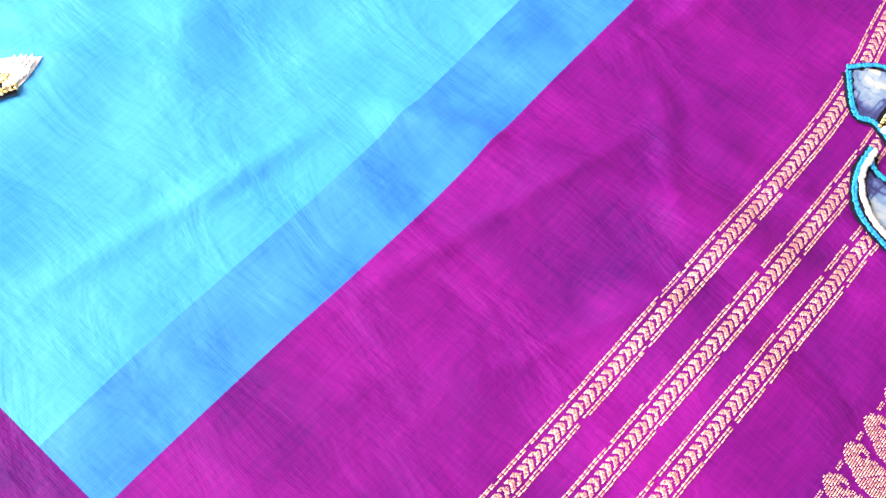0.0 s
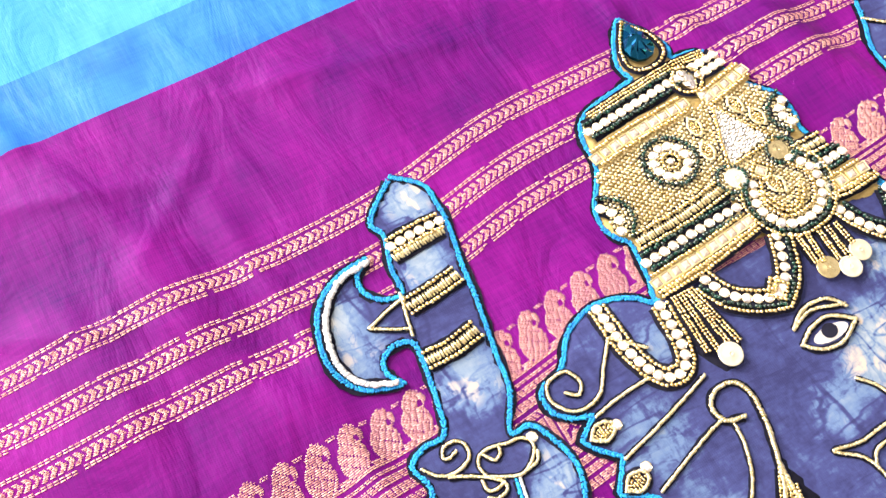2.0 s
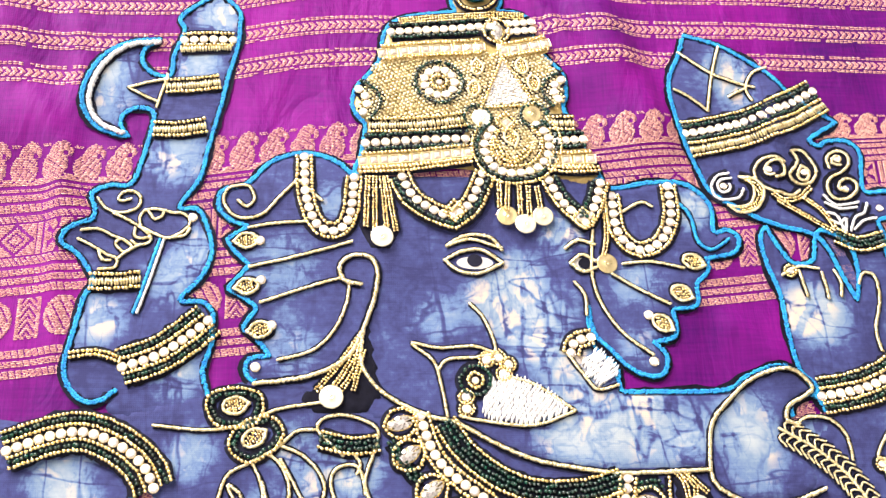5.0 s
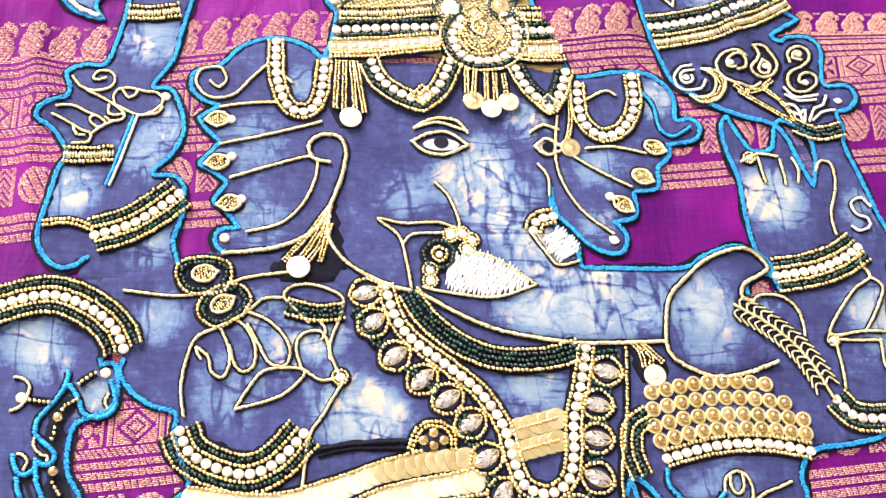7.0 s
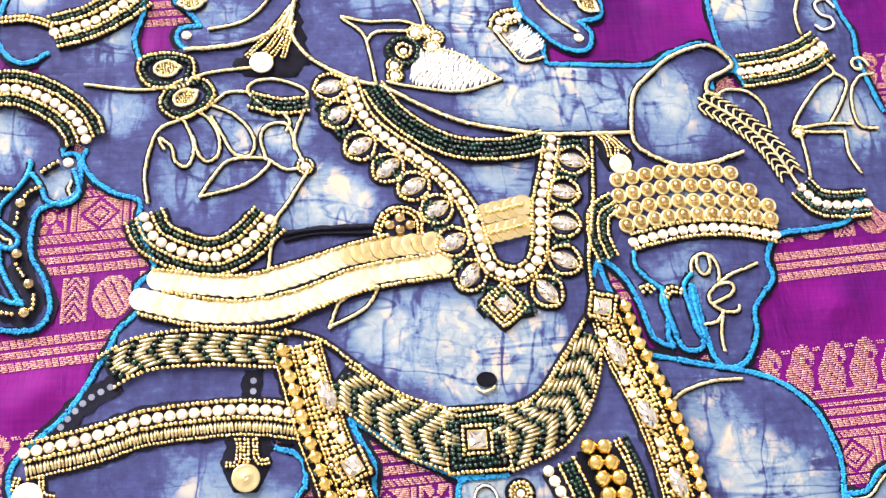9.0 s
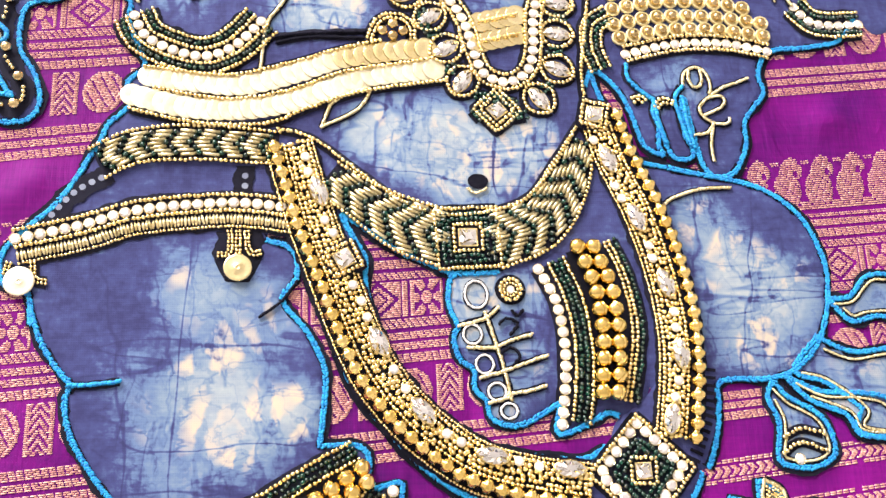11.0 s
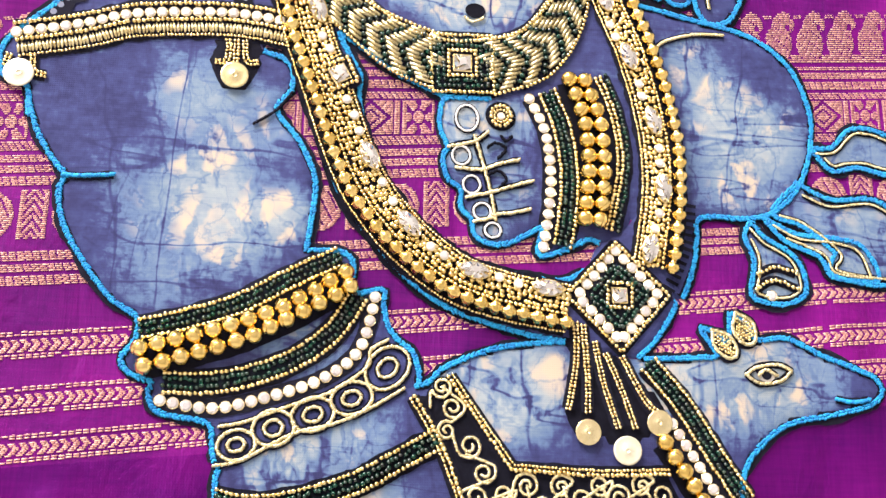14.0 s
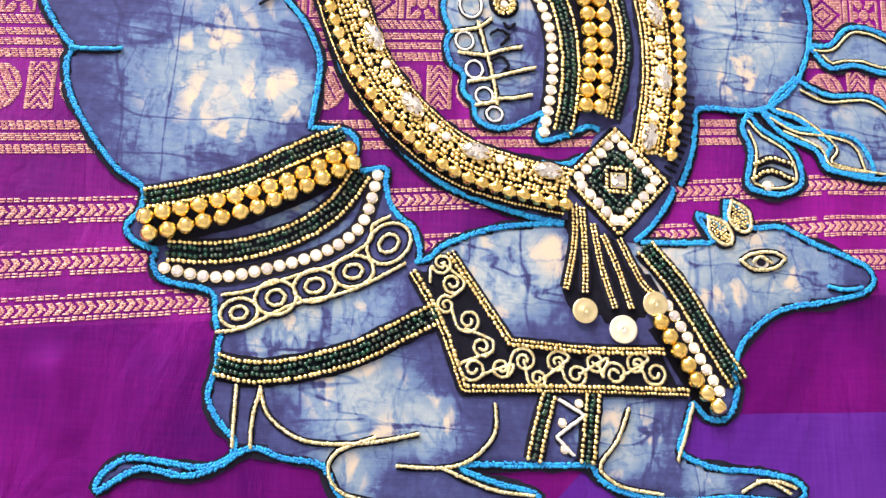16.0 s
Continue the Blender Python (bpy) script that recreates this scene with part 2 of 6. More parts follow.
# ---- the cloth's shape (millimetres in, millimetres out) ----
FOLDS = [  # from, to, width, height, spread of the gentle side
    ((-204, 250), (-250, 352), 6.5, 2.4, 3.5), ((-204, 196), (-232, 290), 8.0, 2.8, 3.5), ((-252, 224), (-262, 292), 5.5, 2.2, 3.5),
    ((-182, 332), (-232, 286), 3.5, 0.9), ((-330, 352), (-200, 318), 2.2, 0.9), ((-320, 300), (-232, 262), 1.8, 0.8), ((-170, 345), (-60, 322), 2.4, 0.9), ((-202, 222), (-178, 152), 5, 2.6),
    ((80, 196), (50, 284), 7.0, 4.6, 2.2), ((8, 306), (40, 256), 2.6, 2.0), ((-194, 306), (-185, 229), 3.4, 1.1),
    ((-185, 229), (-189, 172), 3.4, 1.2), ((-189, 172), (-184, 96), 3.4, 1.6), ((-270, 398), (-250, 356), 4.5, 2.6),
    ((-400, 430), (-290, 408), 3.0, 1.1), ((-380, 560), (-300, 440), 3.5, 1.2), ((-340, 520), (-240, 480), 3.0, 1.0), ((-126, -240), (-118, -268), 4, 1.6), ((98, 118), (121, 94), 4, 1.6),
    ((-420, 470), (-300, 500), 16, 2.4), ((-330, 440), (-250, 520), 13, 2.2), ((-300, 480), (-230, 460), 10, 1.6),
    ((135, 240), (128, 180), 5, 2.0), ((150, -150), (172, -260), 9, 2.0), ((-160, -66), (-146, -52), 5, 1.4), ((-3, 318), (-3, 300), 3, 1.6),
    ((-330, 310), (-300, 230), 7, 1.0), ((-150, 345), (-110, 310), 9, 1.8), ((150, -28), (168, -22), 5, 1.4),
]


def height(x, y):
    x, y = np.asarray(x, float), np.asarray(y, float)
    z = 0.7 * np.sin(x / 47 + 1.3 * np.sin(y / 61)) * np.sin(y / 39 + 0.8) + 0.28 * np.sin(x / 17 + y / 23 + np.sin(y / 31)) + 0.16 * np.sin(x / 9 - y / 14 + 2 * np.sin(x / 45)) + 0.10 * np.sin(y / 6.5 + 1.7 * np.sin(x / 21))
    for (ax, ay), (bx, by), wide, high, *lit in FOLDS:
        ux, uy = bx - ax, by - ay
        k = np.clip(((x - ax) * ux + (y - ay) * uy) / (ux * ux + uy * uy), -0.2, 1.2)
        d2 = (x - ax - k * ux) ** 2 + (y - ay - k * uy) ** 2
        if lit:  # the side towards the added lamp falls away more gently
            d2 = d2 / np.where((x - ax) * uy - (y - ay) * ux < 0, lit[0] ** 2, 1.0)
        z = z + 1.35 * high * np.exp(-d2 / (2 * wide * wide)) * np.exp(-(2 * np.clip(np.abs(k - 0.5) - 0.3, 0, 1)) ** 2 * 4)
    return z


def sway(x, v):
    """How far the woven rows drift upwards along the cloth."""
    x, v = np.asarray(x, float), np.asarray(v, float)
    top = 0.4 + 16 / (1 + np.exp(-(x + 108) / 18.0))
    low = 0.112 * (x + 145) * np.interp(v, (-230, -210, -190, -150, -90, -50), (1.15, 1.06, 1.0, 0.8, 0.74, 1.0))
    k = np.clip((v - 130) / 110.0, 0, 1)
    k = k * k * (3 - 2 * k)
    return k * top + (1 - k) * low


# ---- mesh makers ----
def link_mesh(name, verts, faces, mat, parent, label="", smooth=True):
    me = bpy.data.meshes.new(name)
    me.from_pydata(verts, [], faces)
    me.materials.append(mat)
    me.polygons.foreach_set("use_smooth", [smooth] * len(me.polygons))
    ob = new(name, me)
    ob.parent = parent
    return tagged(ob, label)


def bulk(name, verts, tris, mat, parent, label="", kind=""):
    """One mesh from N copies of a small shape: verts (N, n, 3) in mm, tris (m, 3)."""
    n, k = verts.shape[:2]
    f = (np.asarray(tris)[None] + (np.arange(n) * k)[:, None, None]).reshape(-1)
    me = bpy.data.meshes.new(name)
    me.vertices.add(n * k)
    me.vertices.foreach_set("co", (verts.reshape(-1) * 0.001).astype(np.float32))
    me.loops.add(len(f))
    me.loops.foreach_set("vertex_index", f.astype(np.int32))
    me.polygons.add(len(f) // 3)
    me.polygons.foreach_set("loop_start", np.arange(0, len(f), 3, dtype=np.int32))
    me.polygons.foreach_set("use_smooth", np.ones(len(f) // 3, bool))
    me.update(calc_edges=True)
    me.validate()
    me.materials.append(mat)
    ob = new(name, me)
    ob.parent = parent
    return tagged(ob, label, kind=kind)


def ball():
    bm = bmesh.new()
    bmesh.ops.create_icosphere(bm, subdivisions=1, radius=1.0)
    bm.verts.ensure_lookup_table()
    v, f = np.array([v.co[:] for v in bm.verts]), [[w.index for w in p.verts] for p in bm.faces]
    bm.free()
    return v, f


BALL_V, BALL_F = ball()
# a short glass tube lying along x, six-sided, with closed ends
TUBE_V = np.array([(e, math.cos(a), math.sin(a)) for e in (-1, 1) for a in np.arange(6) * math.pi / 3])
TUBE_F = [f for i in range(6) for f in ((i, (i + 1) % 6, 6 + i), ((i + 1) % 6, 6 + (i + 1) % 6, 6 + i))] + \
    [(0, i + 1, i) for i in range(1, 5)] + [(6, 6 + i, 7 + i) for i in range(1, 5)]


def spline(points, closed=False, step=1.2):
    """A smooth line through points (x, y) or (x, y, 1), where 1 marks a sharp corner; evenly stepped."""
    n = len(points)
    p = [np.array(q[:2], float) for q in points]
    sharp = [len(q) > 2 for q in points]
    tang = []
    for i in range(n):
        a, b = (p[i - 1], p[(i + 1) % n]) if closed else (p[max(i - 1, 0)], p[min(i + 1, n - 1)])
        tang.append((b - a) / 2)
    out, own = [], []
    for i in range(n if closed else n - 1):
        j = (i + 1) % n
        a, b, chord = p[i], p[j], p[j] - p[i]
        size = np.hypot(*chord)
        ta, tb = (chord if sharp[i] else tang[i]), (chord if sharp[j] else tang[j])
        ta = ta * min(1, 1.6 * size / max(np.hypot(*ta), 1e-6))
        tb = tb * min(1, 1.6 * size / max(np.hypot(*tb), 1e-6))
        s = np.linspace(0, 1, max(int(size / 0.4), 3), endpoint=False)[:, None]
        out.append((2 * s**3 - 3 * s**2 + 1) * a + (s**3 - 2 * s**2 + s) * ta + (-2 * s**3 + 3 * s**2) * b + (s**3 - s**2) * tb)
        own.append(np.full(len(s), i))
    out.append((p[0] if closed else p[-1])[None])
    own.append(np.array([n]))
    line, own = np.concatenate(out), np.concatenate(own)
    run = np.r_[0, np.cumsum(np.hypot(*np.diff(line, axis=0).T))]
    count = max(int(round(run[-1] / step)), 2)
    at = np.linspace(0, run[-1], count + 1)
    if closed:
        at = at[:-1]
    return np.stack([np.interp(at, run, line[:, 0]), np.interp(at, run, line[:, 1])], 1), own[np.searchsorted(run, at, "right") - 1]


def along(line):
    """Unit tangents of a stepped line."""
    d = np.gradient(line, axis=0)
    return d / np.maximum(np.hypot(*d.T), 1e-9)[:, None]


def shifted(line, off):
    t = along(line)
    return line + off * np.stack([-t[:, 1], t[:, 0]], 1)


def even(line, step):
    run = np.r_[0, np.cumsum(np.hypot(*np.diff(line, axis=0).T))]
    at = np.linspace(0, run[-1], max(int(round(run[-1] / step)), 1) + 1)
    return np.stack([np.interp(at, run, line[:, 0]), np.interp(at, run, line[:, 1])], 1)


RNG = np.random.default_rng(5)
LEVEL = 1.0  # height of the applique cloth over the silk, mm
LAYERS = {}  # further height of each applique piece
LOOPS = {}  # outline of each applique piece


def on(parent, level):
    """The height at which an ornament is sewn to a piece."""
    return LEVEL + 0.3 + LAYERS.get(parent.name, 0.0) if level is None else level



def grains(name, line, size, mat, parent, level, label="", slant=0.0, long=1.0, wobble=0.06, kind="stuff"):
    """A row of small grains on a line: beads (round) or the strands of a twisted cord (slanted, long)."""
    q = line + RNG.normal(0, wobble * size, line.shape)
    ang = np.arctan2(*along(line)[:, ::-1].T) + slant + RNG.normal(0, 0.08, len(line))
    s = size * 0.5 * (1 + RNG.normal(0, 0.05, len(line)))
    v = BALL_V[None] * np.stack([s * long, s, s * 0.85], 1)[:, None, :]
    c, n = np.cos(ang)[:, None], np.sin(ang)[:, None]
    x, y = v[..., 0] * c - v[..., 1] * n, v[..., 0] * n + v[..., 1] * c
    z = v[..., 2] + (height(*q.T) + level + size * 0.36)[:, None]
    return bulk(name, np.stack([x + q[:, :1], y + q[:, 1:], z], 2), BALL_F, mat, parent, label, kind)


def ribbon(name, line, width, mat, parent, level, label="", ragged=0.25):
    """A flat dyed or woven strip on a line, with uneven edges."""
    rough = np.array([np.convolve(r, np.ones(4) / 2.2, "same") for r in RNG.normal(0, 0.5, (2, len(line) + 8))])[:, 4:-4]
    w = width * 0.5 * (1 + ragged * rough)
    rows = [shifted(line, 0) + np.stack([-along(line)[:, 1], along(line)[:, 0]], 1) * o[:, None] for o in (-w[0], w[1])]
    v = [(x * 0.001, y * 0.001, (z + level) * 0.001) for r in rows for x, y, z in zip(*r.T, height(*r.T))]
    n = len(line)
    return link_mesh(name, v, [(i, i + 1, n + i + 1, n + i) for i in range(n - 1)], mat, parent, label)


def cord(points, parent, mat=None, size=1.3, level=None, closed=False, back=1.95, name="gold_cord"):
    """A couched twisted cord on a dark drawn line."""
    line = spline(points, closed, 1.0)[0]
    if closed:
        line = np.r_[line, line[:1]]
    level = on(parent, level)
    if back:
        ribbon("drawn_line", line, size * back, DARK, parent, level - 0.05)
    return grains(name, even(line, size * 0.6), size * 0.95, mat or GOLDTHREAD, parent, level, slant=0.75, long=1.5)


def edging(line, parent):
    """The cyan yarn that binds an applique's rim in slanting stitches, on its black ground."""
    ribbon("black_rim", line, 4.4, DARK, parent, 0.75, ragged=0.5)
    for off, slant in ((0.42, 0.72), (-0.42, -0.72)):
        grains("cyan_edging", even(shifted(line, off), 1.0), 1.08, YARN, parent, 1.0, slant=slant, long=1.75, wobble=0.12)


def patch(name, points, rims, parent, label, pale=(), layer=0.0, mat=None, puff=0.9):
    """An applique piece: filled outline lying on the silk, with its bound rim. pale: undyed spots (x, y, radius, amount)."""
    loop, own = spline(points, True, 2.2)
    poly = loop
    x0, y0 = poly.min(0)
    x1, y1 = poly.max(0)
    gx, gy = np.meshgrid(np.arange(x0, x1, 2.6), np.arange(y0, y1, 2.6))
    gx = gx + (np.arange(gx.shape[0]) % 2)[:, None] * 1.3
    pts = np.stack([gx.ravel(), gy.ravel()], 1)
    inside = np.zeros(len(pts), bool)
    for a, b in zip(poly, np.roll(poly, -1, 0)):
        hit = ((a[1] > pts[:, 1]) != (b[1] > pts[:, 1]))
        if a[1] != b[1]:
            inside ^= hit & (pts[:, 0] < (b[0] - a[0]) * (pts[:, 1] - a[1]) / (b[1] - a[1]) + a[0])
    pts = pts[inside]
    near = np.full(len(pts), 99.0)
    for a in poly:
        near = np.minimum(near, np.hypot(pts[:, 0] - a[0], pts[:, 1] - a[1]))
    pts, near = pts[near > 1.2], near[near > 1.2]
    n = len(poly)
    co = [Vector(q) for q in poly] + [Vector(q) for q in pts]
    out = delaunay_2d_cdt(co, [], [list(range(n))], 1, 1e-4)
    vs = np.array([v[:] for v in out[0]])
    rim = np.array([bool(o) and min(o) < n for o in out[3]])
    z = height(*vs.T) + np.where(rim, 0.35, LEVEL * puff + layer)
    me = bpy.data.meshes.new(name)
    me.from_pydata(np.c_[vs, z] * 0.001, [], out[2])
    me.materials.append(mat or BATIK)
    me.polygons.foreach_set("use_smooth", [True] * len(me.polygons))
    dye = me.attributes.new("dye", "FLOAT", "POINT")
    amount = np.full(len(vs), 0.14)
    for px, py, r, k in pale:
        amount = amount + 0.95 * k * np.exp(-(((vs[:, 0] - px) ** 2 + (vs[:, 1] - py) ** 2) / (1.35 * r * r)) ** 1.6)
    dye.data.foreach_set("value", np.clip(amount, 0, 0.78).astype(np.float32))
    ob = tagged(new(name, me), label)
    ob.parent = parent
    LAYERS[ob.name] = layer
    LOOPS[ob.name] = loop
    for i, j in rims:
        keep = loop[(own >= i) & (own < j)]
        if i > j:
            keep = np.r_[loop[own >= i], loop[own < j]]
        if (i, j) == (0, len(points)):
            keep = np.r_[keep, keep[:1]]
        if len(keep) > 3:
            edging(keep, ob)
    return ob


# ---- small hard ornaments: one mesh each, shared by all repeats ----
def lathe(name, profile, mat, segments=14, smooth=True):
    """A turned piece: profile of (radius, height) in mm, from the bottom up."""
    bm = bmesh.new()
    rings = [[bm.verts.new((r * math.cos(a) * 0.001, r * math.sin(a) * 0.001, h * 0.001))
              for a in np.linspace(0, 2 * math.pi, segments, endpoint=False)] for r, h in profile]
    for a, b in zip(rings, rings[1:]):
        for i in range(segments):
            j = (i + 1) % segments
            bm.faces.new((a[i], a[j], b[j], b[i]))
    bm.faces.new(rings[-1])
    me = bpy.data.meshes.new(name)
    bm.to_mesh(me)
    bm.free()
    me.materials.append(mat)
    me.polygons.foreach_set("use_smooth", [smooth] * len(me.polygons))
    return me


def cut_stone(name, outline, high, mat, table=0.55, star=0.0):
    """A faceted stone: outline (x, y) in mm, bevelled to a flat table; star: how far its facets zigzag."""
    bm = bmesh.new()
    rings = [[bm.verts.new((x * (k + star * s * (-1) ** i) * 0.001, y * (k + star * s * (-1) ** i) * 0.001, (h + star * s * high * (-1) ** i) * 0.001))
              for i, (x, y) in enumerate(outline)]
             for k, h, s in ((1.0, 0.0, 0), (1.0, high * 0.3, 0), ((1 + table) / 2, high * 0.75, 1), (table, high, 0))]
    n = len(outline)
    for a, b in zip(rings, rings[1:]):
        for i in range(n):
            j = (i + 1) % n
            bm.faces.new((a[i], a[j], b[j]))
            bm.faces.new((a[i], b[j], b[i]))
    bm.faces.new(rings[-1])
    me = bpy.data.meshes.new(name)
    bm.to_mesh(me)
    bm.free()
    me.materials.append(mat)
    return me


def disc_points(n, rx, ry=None):
    return [(rx * math.cos(a), (ry or rx) * math.sin(a)) for a in np.linspace(0, 2 * math.pi, n, endpoint=False)]


def almond(n, rx, ry):
    side = [(rx * math.cos(a), ry * math.sin(a) ** 1 * abs(math.sin(a)) ** 0.3) for a in np.linspace(0, math.pi, n, endpoint=False)]
    return side + [(-x, -y) for x, y in side]


def rimmed(me, outline, wide, high, mat=None):
    """Adds a raised foil setting round a stone's outline; outline (x, y) in mm."""
    bm = bmesh.new()
    bm.from_mesh(me)
    rings = [[bm.verts.new((x * k * 0.001, y * k * 0.001, h * 0.001)) for x, y in outline]
             for k, h in ((1 + wide, 0.0), (1 + wide, high * 0.8), (1 + wide * 0.5, high), (0.96, high * 0.75))]
    for a, b in zip(rings, rings[1:]):
        for i in range(len(outline)):
            j = (i + 1) % len(outline)
            bm.faces.new((a[i], a[j], b[j], b[i])).material_index = 1
    bm.to_mesh(me)
    bm.free()
    me.materials.append(mat or GOLDBEAD)
    return me


def sleigh_bell():
    """A round bell lying on its side: two pressed halves with a rolled seam, and a slot."""
    me = lathe("bell", [(0.5, -3.05), (1.5, -2.75), (2.5, -1.9), (3.0, -0.8), (3.05, -0.55), (2.55, -0.4), (2.55, 0.4), (3.05, 0.55),
                        (3.0, 0.8), (2.5, 1.9), (1.5, 2.75), (0.5, 3.05)], BELL, 18)
    me.transform(pose(0, 0, 0.0027, 62, 0, 0))
    return me


def ribbed_bead():
    """A fluted gold bead lying along x, with a collar at each end."""
    profile = [(1.0, -2.5), (1.3, -2.2), (1.1, -1.9), (2.0, -1.4), (2.5, -0.5), (2.5, 0.5), (2.0, 1.4), (1.1, 1.9), (1.3, 2.2), (1.0, 2.5)]
    me = lathe("gold_pearl", profile, BELL, 24)
    for v in me.vertices:
        if math.hypot(v.co.x, v.co.y) > 0.0015:
            k = 1 + 0.10 * math.cos(8 * math.atan2(v.co.y, v.co.x))
            v.co.x, v.co.y = v.co.x * k, v.co.y * k
    me.transform(pose(0, 0, 0.0022, 0, 90, 0))
    return me


ROUND_ME = rimmed(cut_stone("white_stone", disc_points(12, 1.95), 0.85, STONE, 0.6, 0.06), disc_points(12, 1.95), 0.1, 0.45)
SMALL_ME = rimmed(cut_stone("small_white_stone", disc_points(10, 1.5), 0.75, STONE, 0.6, 0.06), disc_points(10, 1.5), 0.12, 0.4)
MARQUISE_ME = rimmed(cut_stone("marquise_crystal", almond(8, 5.8, 3.1), 2.6, CRYSTAL, 0.36, 0.17), almond(8, 5.8, 3.1), 0.12, 0.9)
SQUARE_OUT = [(3.3, 3.3), (0, 3.35), (-3.3, 3.3), (-3.35, 0), (-3.3, -3.3), (0, -3.35), (3.3, -3.3), (3.35, 0)]
SQUARE_ME = rimmed(cut_stone("square_crystal", SQUARE_OUT, 2.6, CRYSTAL, 0.42, 0.14), SQUARE_OUT, 0.14, 1.0)
TILE_OUT = [(1.8, 1.8), (-1.8, 1.8), (-1.8, -1.8), (1.8, -1.8)]
TILE_ME = rimmed(cut_stone("square_stone", TILE_OUT, 0.9, CHAMPAGNE, 0.35), TILE_OUT, 0.28, 0.75, CUPGOLD)
BELL_ME = sleigh_bell()
PEARL_ME = ribbed_bead()
KNOB_ME = lathe("gold_pearl", [(1.2, 0.0), (2.0, 0.7), (2.2, 1.4), (1.9, 2.2), (1.2, 2.8), (0.4, 3.0)], KNOBGOLD, 14)
CUP_ME = lathe("gold_cup", [(3.1, 0.0), (3.35, 0.7), (3.0, 1.25), (2.5, 1.0), (2.1, 0.5), (1.0, 0.4)], CUPGOLD, 16)
COIN_ME = lathe("coin_sequin", [(4.6, 0.0), (4.7, 0.35), (4.5, 0.6), (3.9, 0.55), (1.4, 0.35), (1.1, 0.6), (0.5, 0.7), (0.35, 0.4)], COIN, 20)
SEQUIN = [(4.6, 0.0), (4.65, 0.1), (4.5, 0.16), (3.0, 0.1), (1.0, 0.08), (0.7, 0.02), (0.3, 0.0)]
THIN_ME = lathe("coin_sequin", SEQUIN, COIN, 22)
THINPALE_ME = lathe("pale_coin_sequin", SEQUIN, PALECOIN, 22)
PALE_ME = lathe("pale_coin_sequin", [(4.6, 0.0), (4.7, 0.35), (4.5, 0.6), (3.9, 0.55), (1.4, 0.35), (1.1, 0.6), (0.5, 0.7),
      (0.35, 0.4)], PALECOIN, 20)
DROP_ME = cut_stone("drop_crystal", [(0, 9.5), (1.6, 6.5), (4.2, 2.5), (5.6, -1.0), (5.2, -4.2), (3.2, -6.6), (0, -7.4), (-3.2, -6.6),
      (-5.2, -4.2), (-5.6, -1.0), (-4.2, 2.5), (-1.6, 6.5)], 5.0, GEM, 0.2, 0.1)
ORNAMENTS = {"u": (CUP_ME, 6.0), "d": (DROP_ME, 14), "w": (ROUND_ME, 4.3), "t": (SMALL_ME, 3.3), "m": (MARQUISE_ME, 10), "q": (SQUARE_ME, 7), "s": (TILE_ME, 4.9),
             "b": (BELL_ME, 6.5), "p": (PEARL_ME, 5.2), "k": (KNOB_ME, 5.0), "e": (THIN_ME, 9), "E": (THINPALE_ME, 9), "c": (COIN_ME, 9), "C": (PALE_ME, 9)}
ORN_NAMES = {"u": "gold_cup", "d": "drop_crystal", "w": "white_stone", "t": "white_stone", "m": "marquise_crystal", "q": "square_crystal", "s": "square_stone",
             "b": "bell", "p": "gold_pearl", "k": "gold_pearl", "e": "coin_sequin", "E": "coin_sequin", "c": "coin_sequin", "C": "coin_sequin"}


def stud(key, x, y, parent, turn=0.0, level=None, scale=1.0, tilt=0.0):
    """One ornament, sewn on at (x, y)."""
    ob = new(ORN_NAMES[key], ORNAMENTS[key][0])
    z = float(height(x, y)) + on(parent, level)
    ob.matrix_basis = pose(x * 0.001, y * 0.001, z * 0.001, tilt, random.uniform(-3, 3), turn + random.uniform(-4, 4)) @ Matrix.Scale(scale, 4)
    ob.parent = parent
    return ob


WIDE = {"_": 7.2, "c": 6.0, "C": 6.0, "g": 1.9, "G": 1.7, "k": 2.3, "w": 4.5, "t": 3.5, "b": 6.8, "p": 5.0, "s": 5.0, "z": 4.6, " ": 1.6, "n": 1.4, "o": 2.8}


